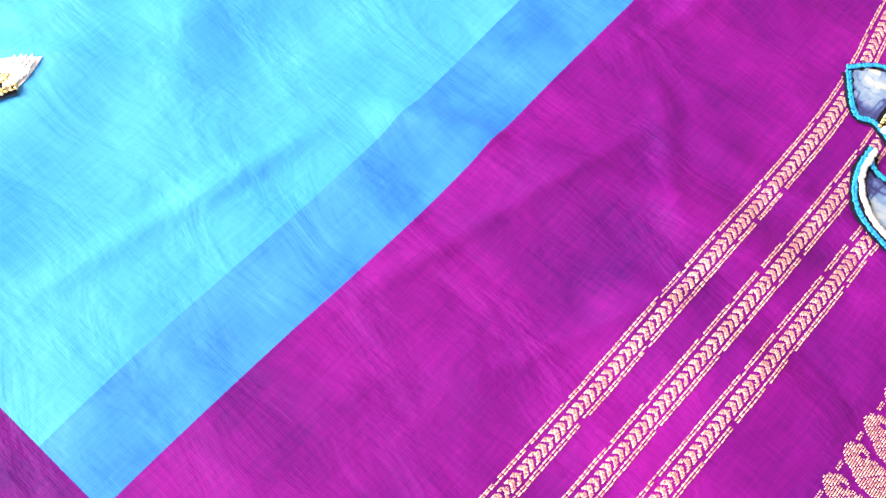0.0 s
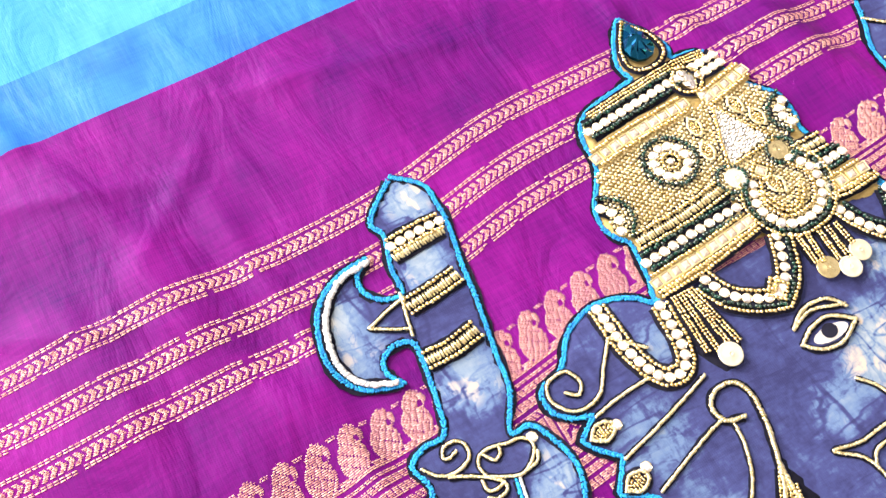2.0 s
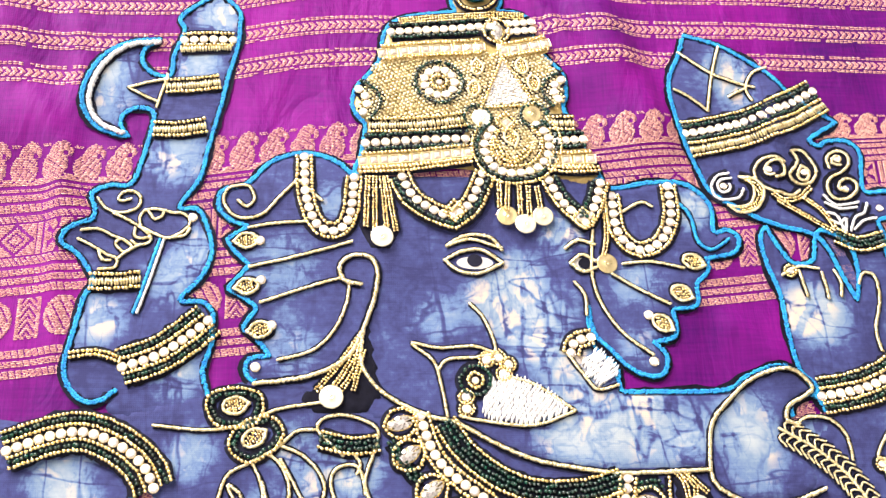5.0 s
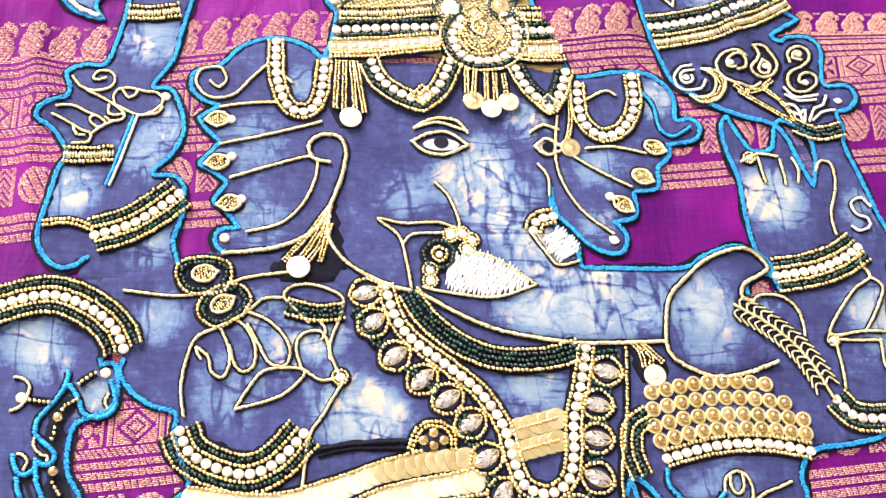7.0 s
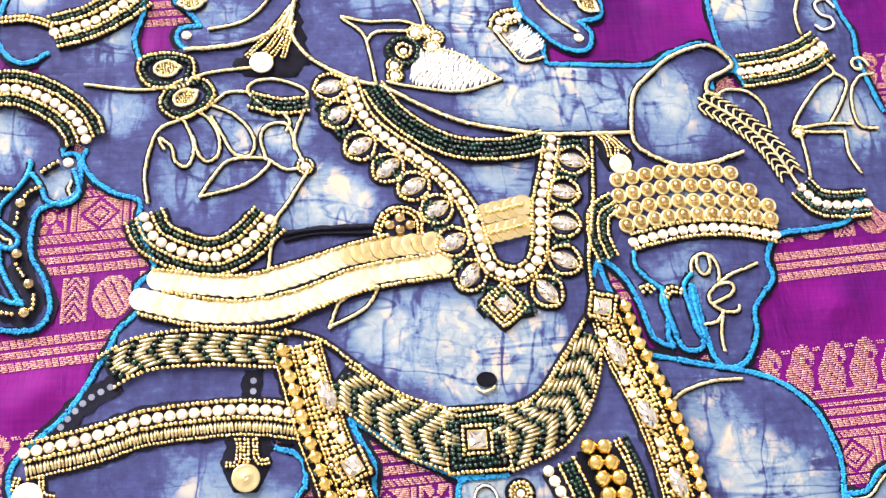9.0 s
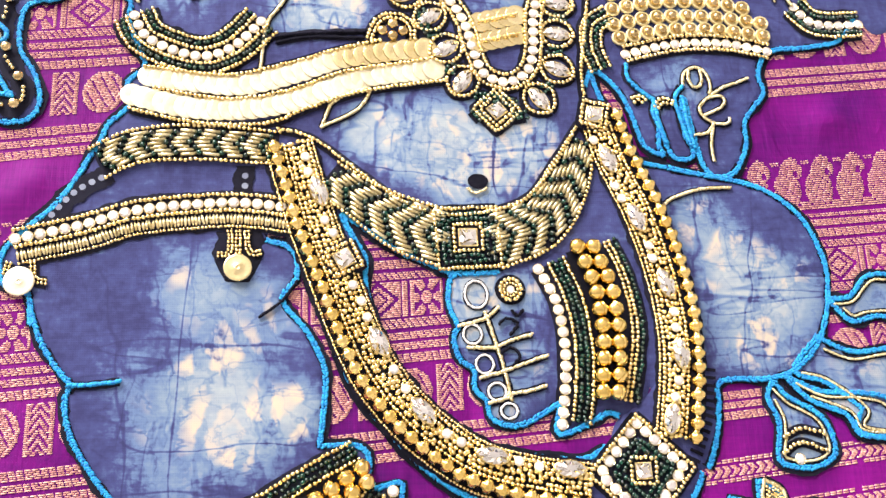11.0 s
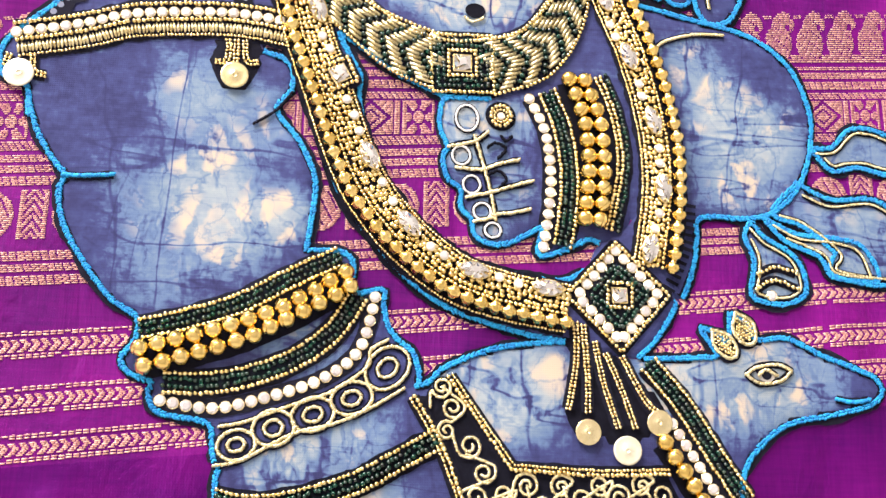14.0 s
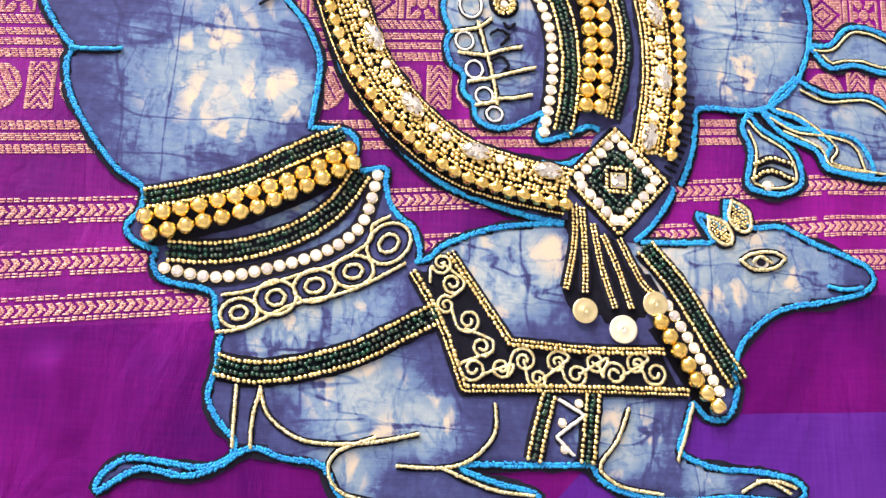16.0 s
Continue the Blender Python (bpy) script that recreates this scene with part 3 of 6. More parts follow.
def band(points, rows, parent, level=None, closed=False, ground=True):
    """Rows of ornaments side by side along a line, from its left side to its right: g gold beads, k green beads, w white stones,
    t small stones, b bells, p gold pearls, s square stones, z gold bullion wire laid across, G cord."""
    line = spline(points, closed, 1.0)[0]
    if closed:
        line = np.r_[line, line[:1]]
    level = on(parent, level)
    total = sum(WIDE[r] for r in rows)
    if ground:
        ribbon("band_ground", line, total + 1.8, GOLDCLOTH if "s" in rows else DARK, parent, level - 0.08, ragged=0.08)
    off = total / 2
    for r in rows:
        mid, off = off - WIDE[r] / 2, off - WIDE[r]
        path = shifted(line, mid)
        if r == "_":
            for o in (-2.7, -0.9, 0.9, 2.7):
                grains("gold_beading", even(shifted(line, mid + o), 2.0), 2.35, GOLDBEAD, parent, level, wobble=0.14)
        if r == "g":
            grains("gold_beading", even(path, 1.72), 2.0, GOLDBEAD, parent, level)
        elif r == "o":
            grains("gold_beading", even(path, 2.7), 2.9, GOLDBEAD, parent, level)
        elif r == "n":
            grains("gold_beading", even(path, 1.35), 1.45, GOLDBEAD, parent, level)
        elif r == "k":
            grains("green_beading", even(path, 1.75), 2.0, GREENBEAD, parent, level, wobble=0.12)
        elif r == "G":
            grains("gold_cord", even(path, 1.05), 1.7, GOLDTHREAD, parent, level, slant=0.75, long=1.35)
        elif r == "z":
            grains("bullion_wire", even(path, 1.25), 1.3, GOLDTHREAD, parent, level, slant=math.pi / 2, long=3.4)
        elif r in "cC":
            q = even(path, 4.1)
            for (x, y), a in zip(q, np.degrees(np.arctan2(*along(q)[:, ::-1].T))):
                stud("e" if r == "c" else "E", x, y, parent, a + 90, level + 0.5 + random.uniform(0, 0.1), scale=0.98, tilt=random.uniform(2.5, 4.5))
        elif r not in " _":
            q = even(path, ORNAMENTS[r][1])
            turn = np.degrees(np.arctan2(*along(q)[:, ::-1].T)) if len(q) > 2 else [0] * len(q)
            for (x, y), a in zip(q, turn):
                stud(r, x, y, parent, a + (random.uniform(-50, 50) if r == "b" else 0), level, tilt=random.uniform(-5, 5))
    return line


def ringed(x, y, key, rows, parent, turn=0.0, rx=None, ry=None, scale=1.0, level=None):
    """A stone in a setting of bead rows."""
    size = {"w": 2.2, "t": 1.7, "m": 5.8, "q": 4.6, "s": 2.6, "c": 4.7, "C": 4.7}[key] * scale
    rx = size + 0.9 if rx is None else rx
    ry = rx if ry is None else ry
    grown = rx
    c, s = math.cos(radians(turn)), math.sin(radians(turn))
    shape = almond(6, rx + 0.6, ry) if key == "m" else ([(rx, rx), (-rx, rx), (-rx, -rx), (rx, -rx)] if key in "qs" else disc_points(12, rx, ry))
    for r in rows:
        loop = [(x + a * c - b * s, y + a * s + b * c, *([1] if key in "qs" else [])) for a, b in shape]
        band(loop, r, parent, level, closed=True)
        k = 1 + WIDE[r] / grown
        grown += WIDE[r]
        shape = [(a * k, b * k) for a, b in shape]
    stud(key, x, y, parent, turn, level, scale=scale)


def circle(x, y, rings, parent):
    """Rings of ornaments round a point: (radius, row)."""
    for r, row in rings:
        band([(x + a, y + b) for a, b in disc_points(14, r)], row, parent, closed=True)


def spiral(x, y, r, parent, start=0.0, turns=1.5, hand=1, mat=None, size=1.4, stem=None):
    """A couched cord rolled up; stem: the point from which it comes."""
    n = int(10 * turns)
    pts = [(x + r * (1 - 0.75 * i / n) * math.cos(radians(start) + hand * i * 2 * math.pi * turns / n),
            y + r * (1 - 0.75 * i / n) * math.sin(radians(start) + hand * i * 2 * math.pi * turns / n)) for i in range(n + 1)]
    cord(([stem] if stem else []) + pts, parent, mat, size)


def leaf(x, y, turn, parent, long=5.0, wide=3.2):
    """A small drop of gold thread: a cord ring and a stitched core, pointing along turn."""
    c, s = math.cos(radians(turn)), math.sin(radians(turn))

    def shape(k):
        pts = [(long * k, 0, 1), (0.2 * long * k, wide * k), (-0.7 * long * k, wide * 0.75 * k), (-long * k, 0), (-0.7 * long * k, -wide * 0.75 * k), (0.2 * long * k, -wide * k)]
        return [(x + a * c - b * s, y + a * s + b * c, *q) for a, b, *q in pts]

    cord(shape(1.0), parent, None, 1.4, closed=True, back=2.4)
    fill(shape(0.8), parent, GOLDBEAD, 1.1, 1.1, turn + 90, 2.4, 0.35)


def inset(ob, gap, size, mat, start=0.0, stop=1.0):
    """A cord that follows a piece's outline, set in from its rim."""
    loop = LOOPS[ob.name]
    area = np.sum(loop[:, 0] * np.roll(loop[:, 1], -1) - loop[:, 1] * np.roll(loop[:, 0], -1))
    line = shifted(loop, gap if area > 0 else -gap)[int(len(loop) * start):int(len(loop) * stop)]
    cord([tuple(q) for q in line[::3]], ob, mat, size)


def dot(x, y, rx, ry, parent, mat, name="dyed_dot", lift=0.05):
    v = [((x + a) * 0.001, (y + b) * 0.001, (float(height(x, y)) + on(parent, None) + lift) * 0.001) for a, b in disc_points(16, rx, ry)]
    return link_mesh(name, v, [tuple(range(16))], mat, parent)


def fill(points, parent, mat, pitch=1.5, size=1.4, turn=0.0, long=2.6, zig=0.5, name="stitched_fill"):
    """Close rows of stitches inside an outline; neighbouring rows slant to and fro."""
    poly = spline(points, True, 1.5)[0]
    c, s = math.cos(radians(turn)), math.sin(radians(turn))
    mid = poly.mean(0)
    q = (poly - mid) @ np.array([[c, -s], [s, c]])
    gx, gy = np.meshgrid(np.arange(q[:, 0].min(), q[:, 0].max(), size * long * 0.5), np.arange(q[:, 1].min(), q[:, 1].max(), pitch))
    row = np.broadcast_to(np.arange(gx.shape[0])[:, None], gx.shape).ravel()
    g = np.stack([gx.ravel(), gy.ravel()], 1) + RNG.normal(0, 0.1, (gx.size, 2))
    g[:, 0] += (row * 1.618 % 1.0) * size * long * 0.5
    inside = np.zeros(len(g), bool)
    for a, b in zip(q, np.roll(q, -1, 0)):
        if a[1] != b[1]:
            inside ^= ((a[1] > g[:, 1]) != (b[1] > g[:, 1])) & (g[:, 0] < (b[0] - a[0]) * (g[:, 1] - a[1]) / (b[1] - a[1]) + a[0])
    g, row = g[inside], row[inside]
    p = g @ np.array([[c, s], [-s, c]]) + mid
    ang = radians(turn) + np.where(row % 2, zig, -zig) + RNG.normal(0, 0.06, len(g))
    r = size * 0.5 * (1 + RNG.normal(0, 0.08, len(g)))
    v = BALL_V[None] * np.stack([r * long * 0.62, r, r * 0.8], 1)[:, None]
    ca, sa = np.cos(ang)[:, None], np.sin(ang)[:, None]
    z = v[..., 2] + (height(*p.T) + on(parent, None) + size * 0.25)[:, None]
    return bulk(name, np.stack([v[..., 0] * ca - v[..., 1] * sa + p[:, :1], v[..., 0] * sa + v[..., 1] * ca + p[:, 1:], z], 2), BALL_F, mat, parent, kind="stuff")


def chevrons(points, half, parent, flip=1):
    """Gold bugle beads laid along a band between arrows of round green beads; flip: 1 when the arrows point back to the start."""
    line = spline(points, False, 0.5)[0]
    half = np.interp(np.linspace(0, 1, len(line)), np.linspace(0, 1, len(half)), half)
    ribbon("band_ground", line, 2 * half + 1, DARK, parent, on(parent, None) - 0.08, ragged=0.05)
    run = np.r_[0, np.cumsum(np.hypot(*np.diff(line, axis=0).T))]
    tang = along(line)

    def place(at, off):
        i = np.clip(np.searchsorted(run, at), 0, len(line) - 1)
        return line[i] + off[:, None] * np.stack([-tang[i, 1], tang[i, 0]], 1), np.arctan2(tang[i, 1], tang[i, 0]), half[i]

    def strew(name, mat, at, off, long, thick):
        p, ang, h = place(at, off)
        keep = (np.abs(off) < h - 0.5) & (at > 0.5) & (at < run[-1] - 0.5)
        p, ang = p[keep], ang[keep] + RNG.normal(0, 0.07, keep.sum())
        n = len(p)
        size = np.stack([long * (1 + RNG.normal(0, 0.06, n)), np.full(n, thick), np.full(n, thick)], 1)
        v = (BALL_V[None] if mat is GREENBEAD else TUBE_V[None]) * size[:, None]
        ca, sa = np.cos(ang)[:, None], np.sin(ang)[:, None]
        z = v[..., 2] + (height(*p.T) + on(parent, None) + thick * 0.8 + RNG.normal(0, 0.08, n))[:, None]
        bulk(name, np.stack([v[..., 0] * ca - v[..., 1] * sa + p[:, :1], v[..., 0] * sa + v[..., 1] * ca + p[:, 1:], z], 2),
             BALL_F if mat is GREENBEAD else TUBE_F, mat, parent, kind="stuff")

    pitch, wide = 8.6, half.max()
    steps = np.arange(-2, int(run[-1] / pitch) + 3) * pitch
    rows = np.arange(-int(wide / 1.55), int(wide / 1.55) + 1) * 1.55
    at, off = (a.ravel() for a in np.meshgrid(steps, rows))
    strew("gold_bugle_beading", GOLDTHREAD, at + flip * np.abs(off) * 0.8 + pitch / 2, off, 2.9, 0.72)
    rows = np.arange(-int(wide / 2.1), int(wide / 2.1) + 1) * 2.1
    at, off = (a.ravel() for a in np.meshgrid(steps, rows))
    strew("green_arrow_beading", GREENBEAD, at + flip * np.abs(off) * 0.8, off, 1.2, 1.2)
    path = even(line, 1.3)
    h = np.interp(np.linspace(0, 1, len(path)), np.linspace(0, 1, len(half)), half)
    ang = np.arctan2(*along(path)[:, ::-1].T)
    normal = np.stack([-np.sin(ang), np.cos(ang)], 1)
    for side in (1, -1):
        off = side * (h + 0.4)
        grains("gold_beading", even(path + normal * off[:, None], 1.85), 1.95, GOLDBEAD, parent, on(parent, None))


# ---- room: unseen plain walls, added to enclose and bounce the lamp's light ----
def box(name, x0, x1, y0, y1, z0, z1, mat, parent=None, label="", kind="", bevel=0.0):
    bm = bmesh.new()
    bmesh.ops.create_cube(bm, size=1.0)
    bmesh.ops.scale(bm, vec=(x1 - x0, y1 - y0, z1 - z0), verts=bm.verts)
    bmesh.ops.translate(bm, vec=((x0 + x1) / 2, (y0 + y1) / 2, (z0 + z1) / 2), verts=bm.verts)
    if bevel:
        bmesh.ops.bevel(bm, geom=bm.edges[:], offset=bevel, segments=2, affect="EDGES", profile=0.7)
    me = bpy.data.meshes.new(name)
    bm.to_mesh(me)
    bm.free()
    me.materials.append(mat)
    ob = new(name, me)
    ob.parent = parent
    return tagged(ob, label, kind=kind)


box("floor", -2.2, 2.2, -2.0, 2.2, -0.86, -0.76, FLOOR, label="plain grey floor under the table", kind="structure")
box("ceiling", -2.2, 2.2, -2.0, 2.2, 1.9, 2.0, PAINT, label="plain warm grey ceiling, unseen, added to close the room", kind="structure")
box("wall_west", -2.3, -2.2, -2.0, 2.2, -0.76, 1.9, PAINT, label="plain warm grey wall, unseen, added to close the room", kind="structure")
box("wall_east", 2.2, 2.3, -2.0, 2.2, -0.76, 1.9, PAINT, label="plain warm grey wall, unseen, added to close the room", kind="structure")
box("wall_south", -2.2, 2.2, -2.1, -2.0, -0.76, 1.9, PAINT, label="plain warm grey wall, unseen, added to close the room", kind="structure")
north = new("wall_north")
tagged(north, "unseen warm grey wall, added with an opening for the lamp", "wall", kind="structure")
box("wall_piece", -2.2, 2.2, 2.0, 2.12, -0.76, 0.3, PAINT, north)
box("wall_piece", -2.2, 2.2, 2.0, 2.12, 1.85, 1.9, PAINT, north)
box("wall_piece", -2.2, -2.05, 2.0, 2.12, 0.3, 1.85, PAINT, north)
box("wall_piece", -0.35, 2.2, 2.0, 2.12, 0.3, 1.85, PAINT, north)
table = new("table")
tagged(table, "plain pale table under the spread silk saree", "table")
box("tabletop", -0.75, 0.55, -0.70, 0.90, -0.045, -0.0019, TABLE, table, bevel=0.004)
for lx in (-0.68, 0.48):
    for ly in (-0.63, 0.83):
        box("leg", lx - 0.03, lx + 0.03, ly - 0.03, ly + 0.03, -0.76, -0.045, TABLE, table, bevel=0.004)

# ---- the saree: silk ground ----
saree = new("saree")
tagged(saree, "magenta and turquoise silk saree with beaded applique, spread on a table", "saree")


def sheet(name, x0, x1, low, high, mat, label, step=3.0, lift=0.0):
    """A piece of the cloth between two edges low(x) and high(x)."""
    xs = np.linspace(x0, x1, int((x1 - x0) / step) + 1)
    lo, hi = low(xs), high(xs)
    rows = max(int((hi - lo).max() / step), 2) + 1
    k = np.linspace(0, 1, rows)[:, None]
    ys = lo[None] * (1 - k) + hi[None] * k
    gx = np.broadcast_to(xs[None], ys.shape)
    v = np.stack([gx, ys, height(gx, ys) + lift], 2).reshape(-1, 3) * 0.001
    n = len(xs)
    f = [(r * n + i, r * n + i + 1, (r + 1) * n + i + 1, (r + 1) * n + i) for r in range(rows - 1) for i in range(n - 1)]
    ob = link_mesh(name, v.tolist(), f, mat, saree, label)
    thick = ob.modifiers.new("thickness", "SOLIDIFY")
    thick.thickness, thick.offset, thick.use_rim = 0.0004, -1, False
    return ob


def seam_low(x):
    return 358.5 + 1.2 * np.sin(x / 37) + np.where(x > -165, 0.06 * (x + 165), 0)


def seam_high(x):
    return seam_low(x) + 32 + 0.012 * (x + 270)


def dimmed_edge(x):
    return -232.0 + 0.1 * (x + 145)


def violet_edge(x):
    return -247.5 + 0.05 * (x - 107) - 60 / (1 + np.exp((x - 45) / 14.0))


sheet("pallu_cloth", -437, 420, dimmed_edge, seam_low, SILK, "magenta silk end piece with woven gold rows")
sheet("border_strip", -437, 420, seam_low, seam_high, BLUE, "blue silk strip along the turquoise body cloth")
sheet("body_cloth", -437, 420, seam_high, lambda x: np.full_like(x, 720.0), CYAN, "turquoise silk body cloth")
sheet("side_border", -560, -437, lambda x: np.full_like(x, -560.0), lambda x: np.full_like(x, 720.0), SILK, "magenta silk side border")
# same cloth continued; its dimmer light is painted as a darker piece
sheet("end_border", -437, 420, violet_edge, dimmed_edge, DIM_SILK, "lower end of the magenta silk, darkened for weaker light")
sheet("hem_border", -437, 420, lambda x: np.full_like(x, -560.0), violet_edge, VIOLET, "violet silk along the cloth's lower end")

# ---- woven gold rows ----
RUN_V = np.array([(-1, -1, 0), (1, -1, 0), (1, 1, 0), (-1, 1, 0), (-0.9, 0, 1), (0.9, 0, 1)], float)
RUN_F = [(0, 1, 5), (0, 5, 4), (2, 3, 4), (2, 4, 5), (1, 2, 5), (3, 0, 4)]


def threads(name, x, v, half, thick, label=""):
    """Thread floats: middles (x, v) on the cloth's rows, half lengths and a thickness, in mm."""
    x, v, half = (np.asarray(a, float) for a in (x, v, half))
    y = v + sway(x, v)
    tilt = (sway(x + 2, v) - sway(x - 2, v)) / 4
    keep = (y < seam_low(x) - 4)
    x, y, half, tilt = x[keep], y[keep], half[keep], tilt[keep]
    s = RUN_V[None] * np.stack([half, np.full_like(half, thick / 2), np.full_like(half, 0.28)], 1)[:, None]
    px, py = s[..., 0] + x[:, None], s[..., 1] + y[:, None] + s[..., 0] * tilt[:, None]
    return bulk(name, np.stack([px, py, s[..., 2] + height(px, py) + 0.12], 2), RUN_F, ZARI, saree, label, "stuff")


X0, X1 = -430, 300


def dotted(v, size=1.15, pitch=2.3):
    x = np.arange(X0, X1, pitch)
    x = x[(np.sin(x * 0.37) + RNG.normal(0, 0.35, len(x))) > -1.15]
    return x, np.full(len(x), v) + RNG.normal(0, 0.06, len(x)), np.full(len(x), size * 0.8)


def woven(mask, v0, v1, pitch=0.72, cell=0.5):
    """Rows of floats wherever mask(x, k) is true; k runs from 0 at v0 to 1 at v1."""
    xs, vs, hs = [], [], []
    x = np.arange(X0, X1, cell)
    for n, v in enumerate(np.arange(v0, v1, pitch)):
        on_ = mask(x, (v - v0) / (v1 - v0))
        edge = np.flatnonzero(np.diff(np.r_[0, on_.astype(int), 0]))
        for a, b in edge.reshape(-1, 2):
            first = a - (n % 2) * 2.5
            for i in np.arange(first, b, 5):
                p, q = max(i, a), min(i + 4.5, b)
                if q - p > 0.4:
                    xs.append(X0 + (p + q) / 2 * cell), vs.append(v), hs.append((q - p) / 2 * cell)
    return xs, vs, hs


def joined(*parts):
    return [np.concatenate([np.asarray(p[i], float) for p in parts]) for i in range(3)]


def chevron_mask(pitch):
    return lambda x, k: ((x / pitch + 1.2 * abs(k - 0.5)) % 1.0) < 0.62


def stripe(v, wide=9.0):
    threads("stripe_weave", *joined(dotted(v + wide / 2), dotted(v + wide / 2 - 0.9), dotted(v - wide / 2), dotted(v - wide / 2 + 0.9),
                                   woven(chevron_mask(3.2), v - 2.1, v + 2.1, 0.62)), 0.5, "woven gold stripe with dotted edges")


def line_group(v0, v1):
    """Bands of close thread rows, wide and narrow in turn, with bare silk between."""
    rows = []
    v, wide = v0, 3.3
    while v < v1 - 1.2:
        rows.append(woven(lambda x, k: ((x / 2.6 + 0.4 * k) % 1.0) < 0.86, v, min(v + wide, v1), 0.7))
        v += wide + 1.5
        wide = 2.4 if wide > 3 else 3.3
    threads("gold_line_weave", *joined(*rows), 0.42, "close woven gold lines")


def paisley_mask(x, k):
    u = ((x / 13.2) % 1.0 - 0.5) * 12.4
    h = (k - 0.5) * 18
    body = ((u + 0.4) / 5.3) ** 2 + ((h + 2.6) / 6.4) ** 2 < 1
    neck = ((u - 0.6 - 0.18 * h) / 4.0) ** 2 + ((h - 3.8) / 4.8) ** 2 < 1
    curl = ((u - 4.0) / 2.2) ** 2 + ((h - 4.0) / 2.6) ** 2 < 1
    bite = ((u - 3.6) / 0.9) ** 2 + ((h - 2.8) / 1.2) ** 2 < 1
    foot = (h < -6.2) & (abs(abs(u) - 5.6) < 1.1 + 0.25 * (h + 9)) | (h < -8.2)
    crumb = (h > 6.0) & (abs(u + 4.4) < 1.7) & (h < 7.4) & (np.sin(x * 5.1 + h * 3.0) > -0.4)
    vein = abs(((u * 0.5 + h * 0.62) / 2.6) % 1.0 - 0.5) > 0.035
    return ((body | neck | curl) & ~bite & vein) | foot | crumb


def lattice_mask(x, k):
    """Blocks with a diamond between bars, turn about with blocks of blossoms, between hatched borders."""
    w = x % 36.0
    h = (k - 0.5) * 20
    hatch = ((x / 2.3 + k * 7) % 1.0) < 0.74
    d = abs(w - 11) / 7.5 + abs(h) / 6.4
    diamond = (w > 2.5) & (w < 19.5) & ((abs(d - 0.92) > 0.13) & (abs(d - 0.45) > 0.08))
    bars = (abs(w - 1.2) < 0.9) | (abs(w - 20.8) < 0.9) | (abs(w - 23.4) < 0.7) | (abs(w - 34.2) < 0.7)
    r = np.hypot((w - 28.8) / 4.6, h / 6.2)
    blossom = (abs(w - 28.8) < 5) & ((r < 0.42) | ((r > 0.55) & (np.cos(6 * np.arctan2(h, (w - 28.8) * 1.3)) > -0.35)))
    return np.where(abs(h) < 6.6, diamond | bars | blossom, hatch & (abs(h) > 7.2))


def medal_mask(x, k):
    u = ((x / 28.0) % 1.0 - 0.5) * 28
    h = (k - 0.5) * 20
    r = np.hypot(u / 7.6, h / 9.0)
    vein = abs(((u + h * 0.5) / 4.0) % 1.0 - 0.5) > 0.1
    disc = (r < 1) & (vein | (r > 0.8))
    e = abs(abs(u) - 14) < 4.6
    bar = e & ((abs(abs(abs(u) - 14) - 4.0) < 0.6) | (abs((abs(abs(u) - 14) / 2.4 + k * 6) % 1 - 0.5) > 0.2)) & (abs(k - 0.5) < 0.46)
    return disc | bar


for v in (269.5, 249.5, 231.5, -192.0, -210.5, -226.5):
    stripe(v, 9.0 if v > 0 else 8.6)
for top in (168.0, 25.0, -100.0):
    threads("paisley_weave", *woven(paisley_mask, top + 12.5, top + 31), 0.45, "row of woven gold paisleys")
    line_group(top + 1, top + 11)
    threads("lattice_weave", *woven(lattice_mask, top - 22, top - 0.5), 0.44, "row of woven gold lattice blocks")
    line_group(top - 35, top - 24)
    threads("medallion_weave", *woven(medal_mask, top - 56, top - 36.5), 0.45, "row of woven gold medallions")
    line_group(top - 71, top - 58)

# ---- applique figure ----
AXE = patch("axe_applique", [(-127, 279, 1), (-117, 270), (-116, 260), (-117, 248), (-120, 234), (-123, 216), (-127, 197), (-130, 181), (-138, 167),
      (-130, 166), (-125, 156), (-123, 145), (-127, 134), (-134, 126), (-135, 123, 1), (-125, 123), (-121, 118, 1), (-121, 106),
      (-123, 98), (-124, 92), (-121, 82, 1), (-139, 73), (-160.5, 76.8), (-157.3, 85.6), (-163.2, 81.3), (-169.9, 80.9), (-176.1, 86.5),
      (-179, 95), (-177, 109), (-174, 125), (-171, 133), (-178, 144), (-185, 149), (-183, 155), (-174, 160), (-173, 165),
      (-175, 173), (-168, 177)] + [(-159, 178), (-155, 191), (-153, 202), (-152, 213), (-158, 216), (-165, 213), (-166, 207), (-162, 201, 1), (-176, 206),
      (-183, 216), (-183, 228), (-177, 242), (-165, 250), (-151, 252, 1), (-158, 247), (-159, 240), (-154, 234), (-146, 233),
      (-145, 244), (-141, 257), (-143, 265)], [(0, 20), (23, 59)], saree, "tie-dyed blue axe and arm applique with gold bands", [(-126, 267,9,.6),
      (-134, 240,9,.5), (-173, 239,9,.55), (-172, 219,12,.35), (-140, 192,12,.45), (-168, 115,10,.5), (-139, 134,10,.45), (-134, 92,9,.4),
      (-127, 149,9,.45)], 0.0)
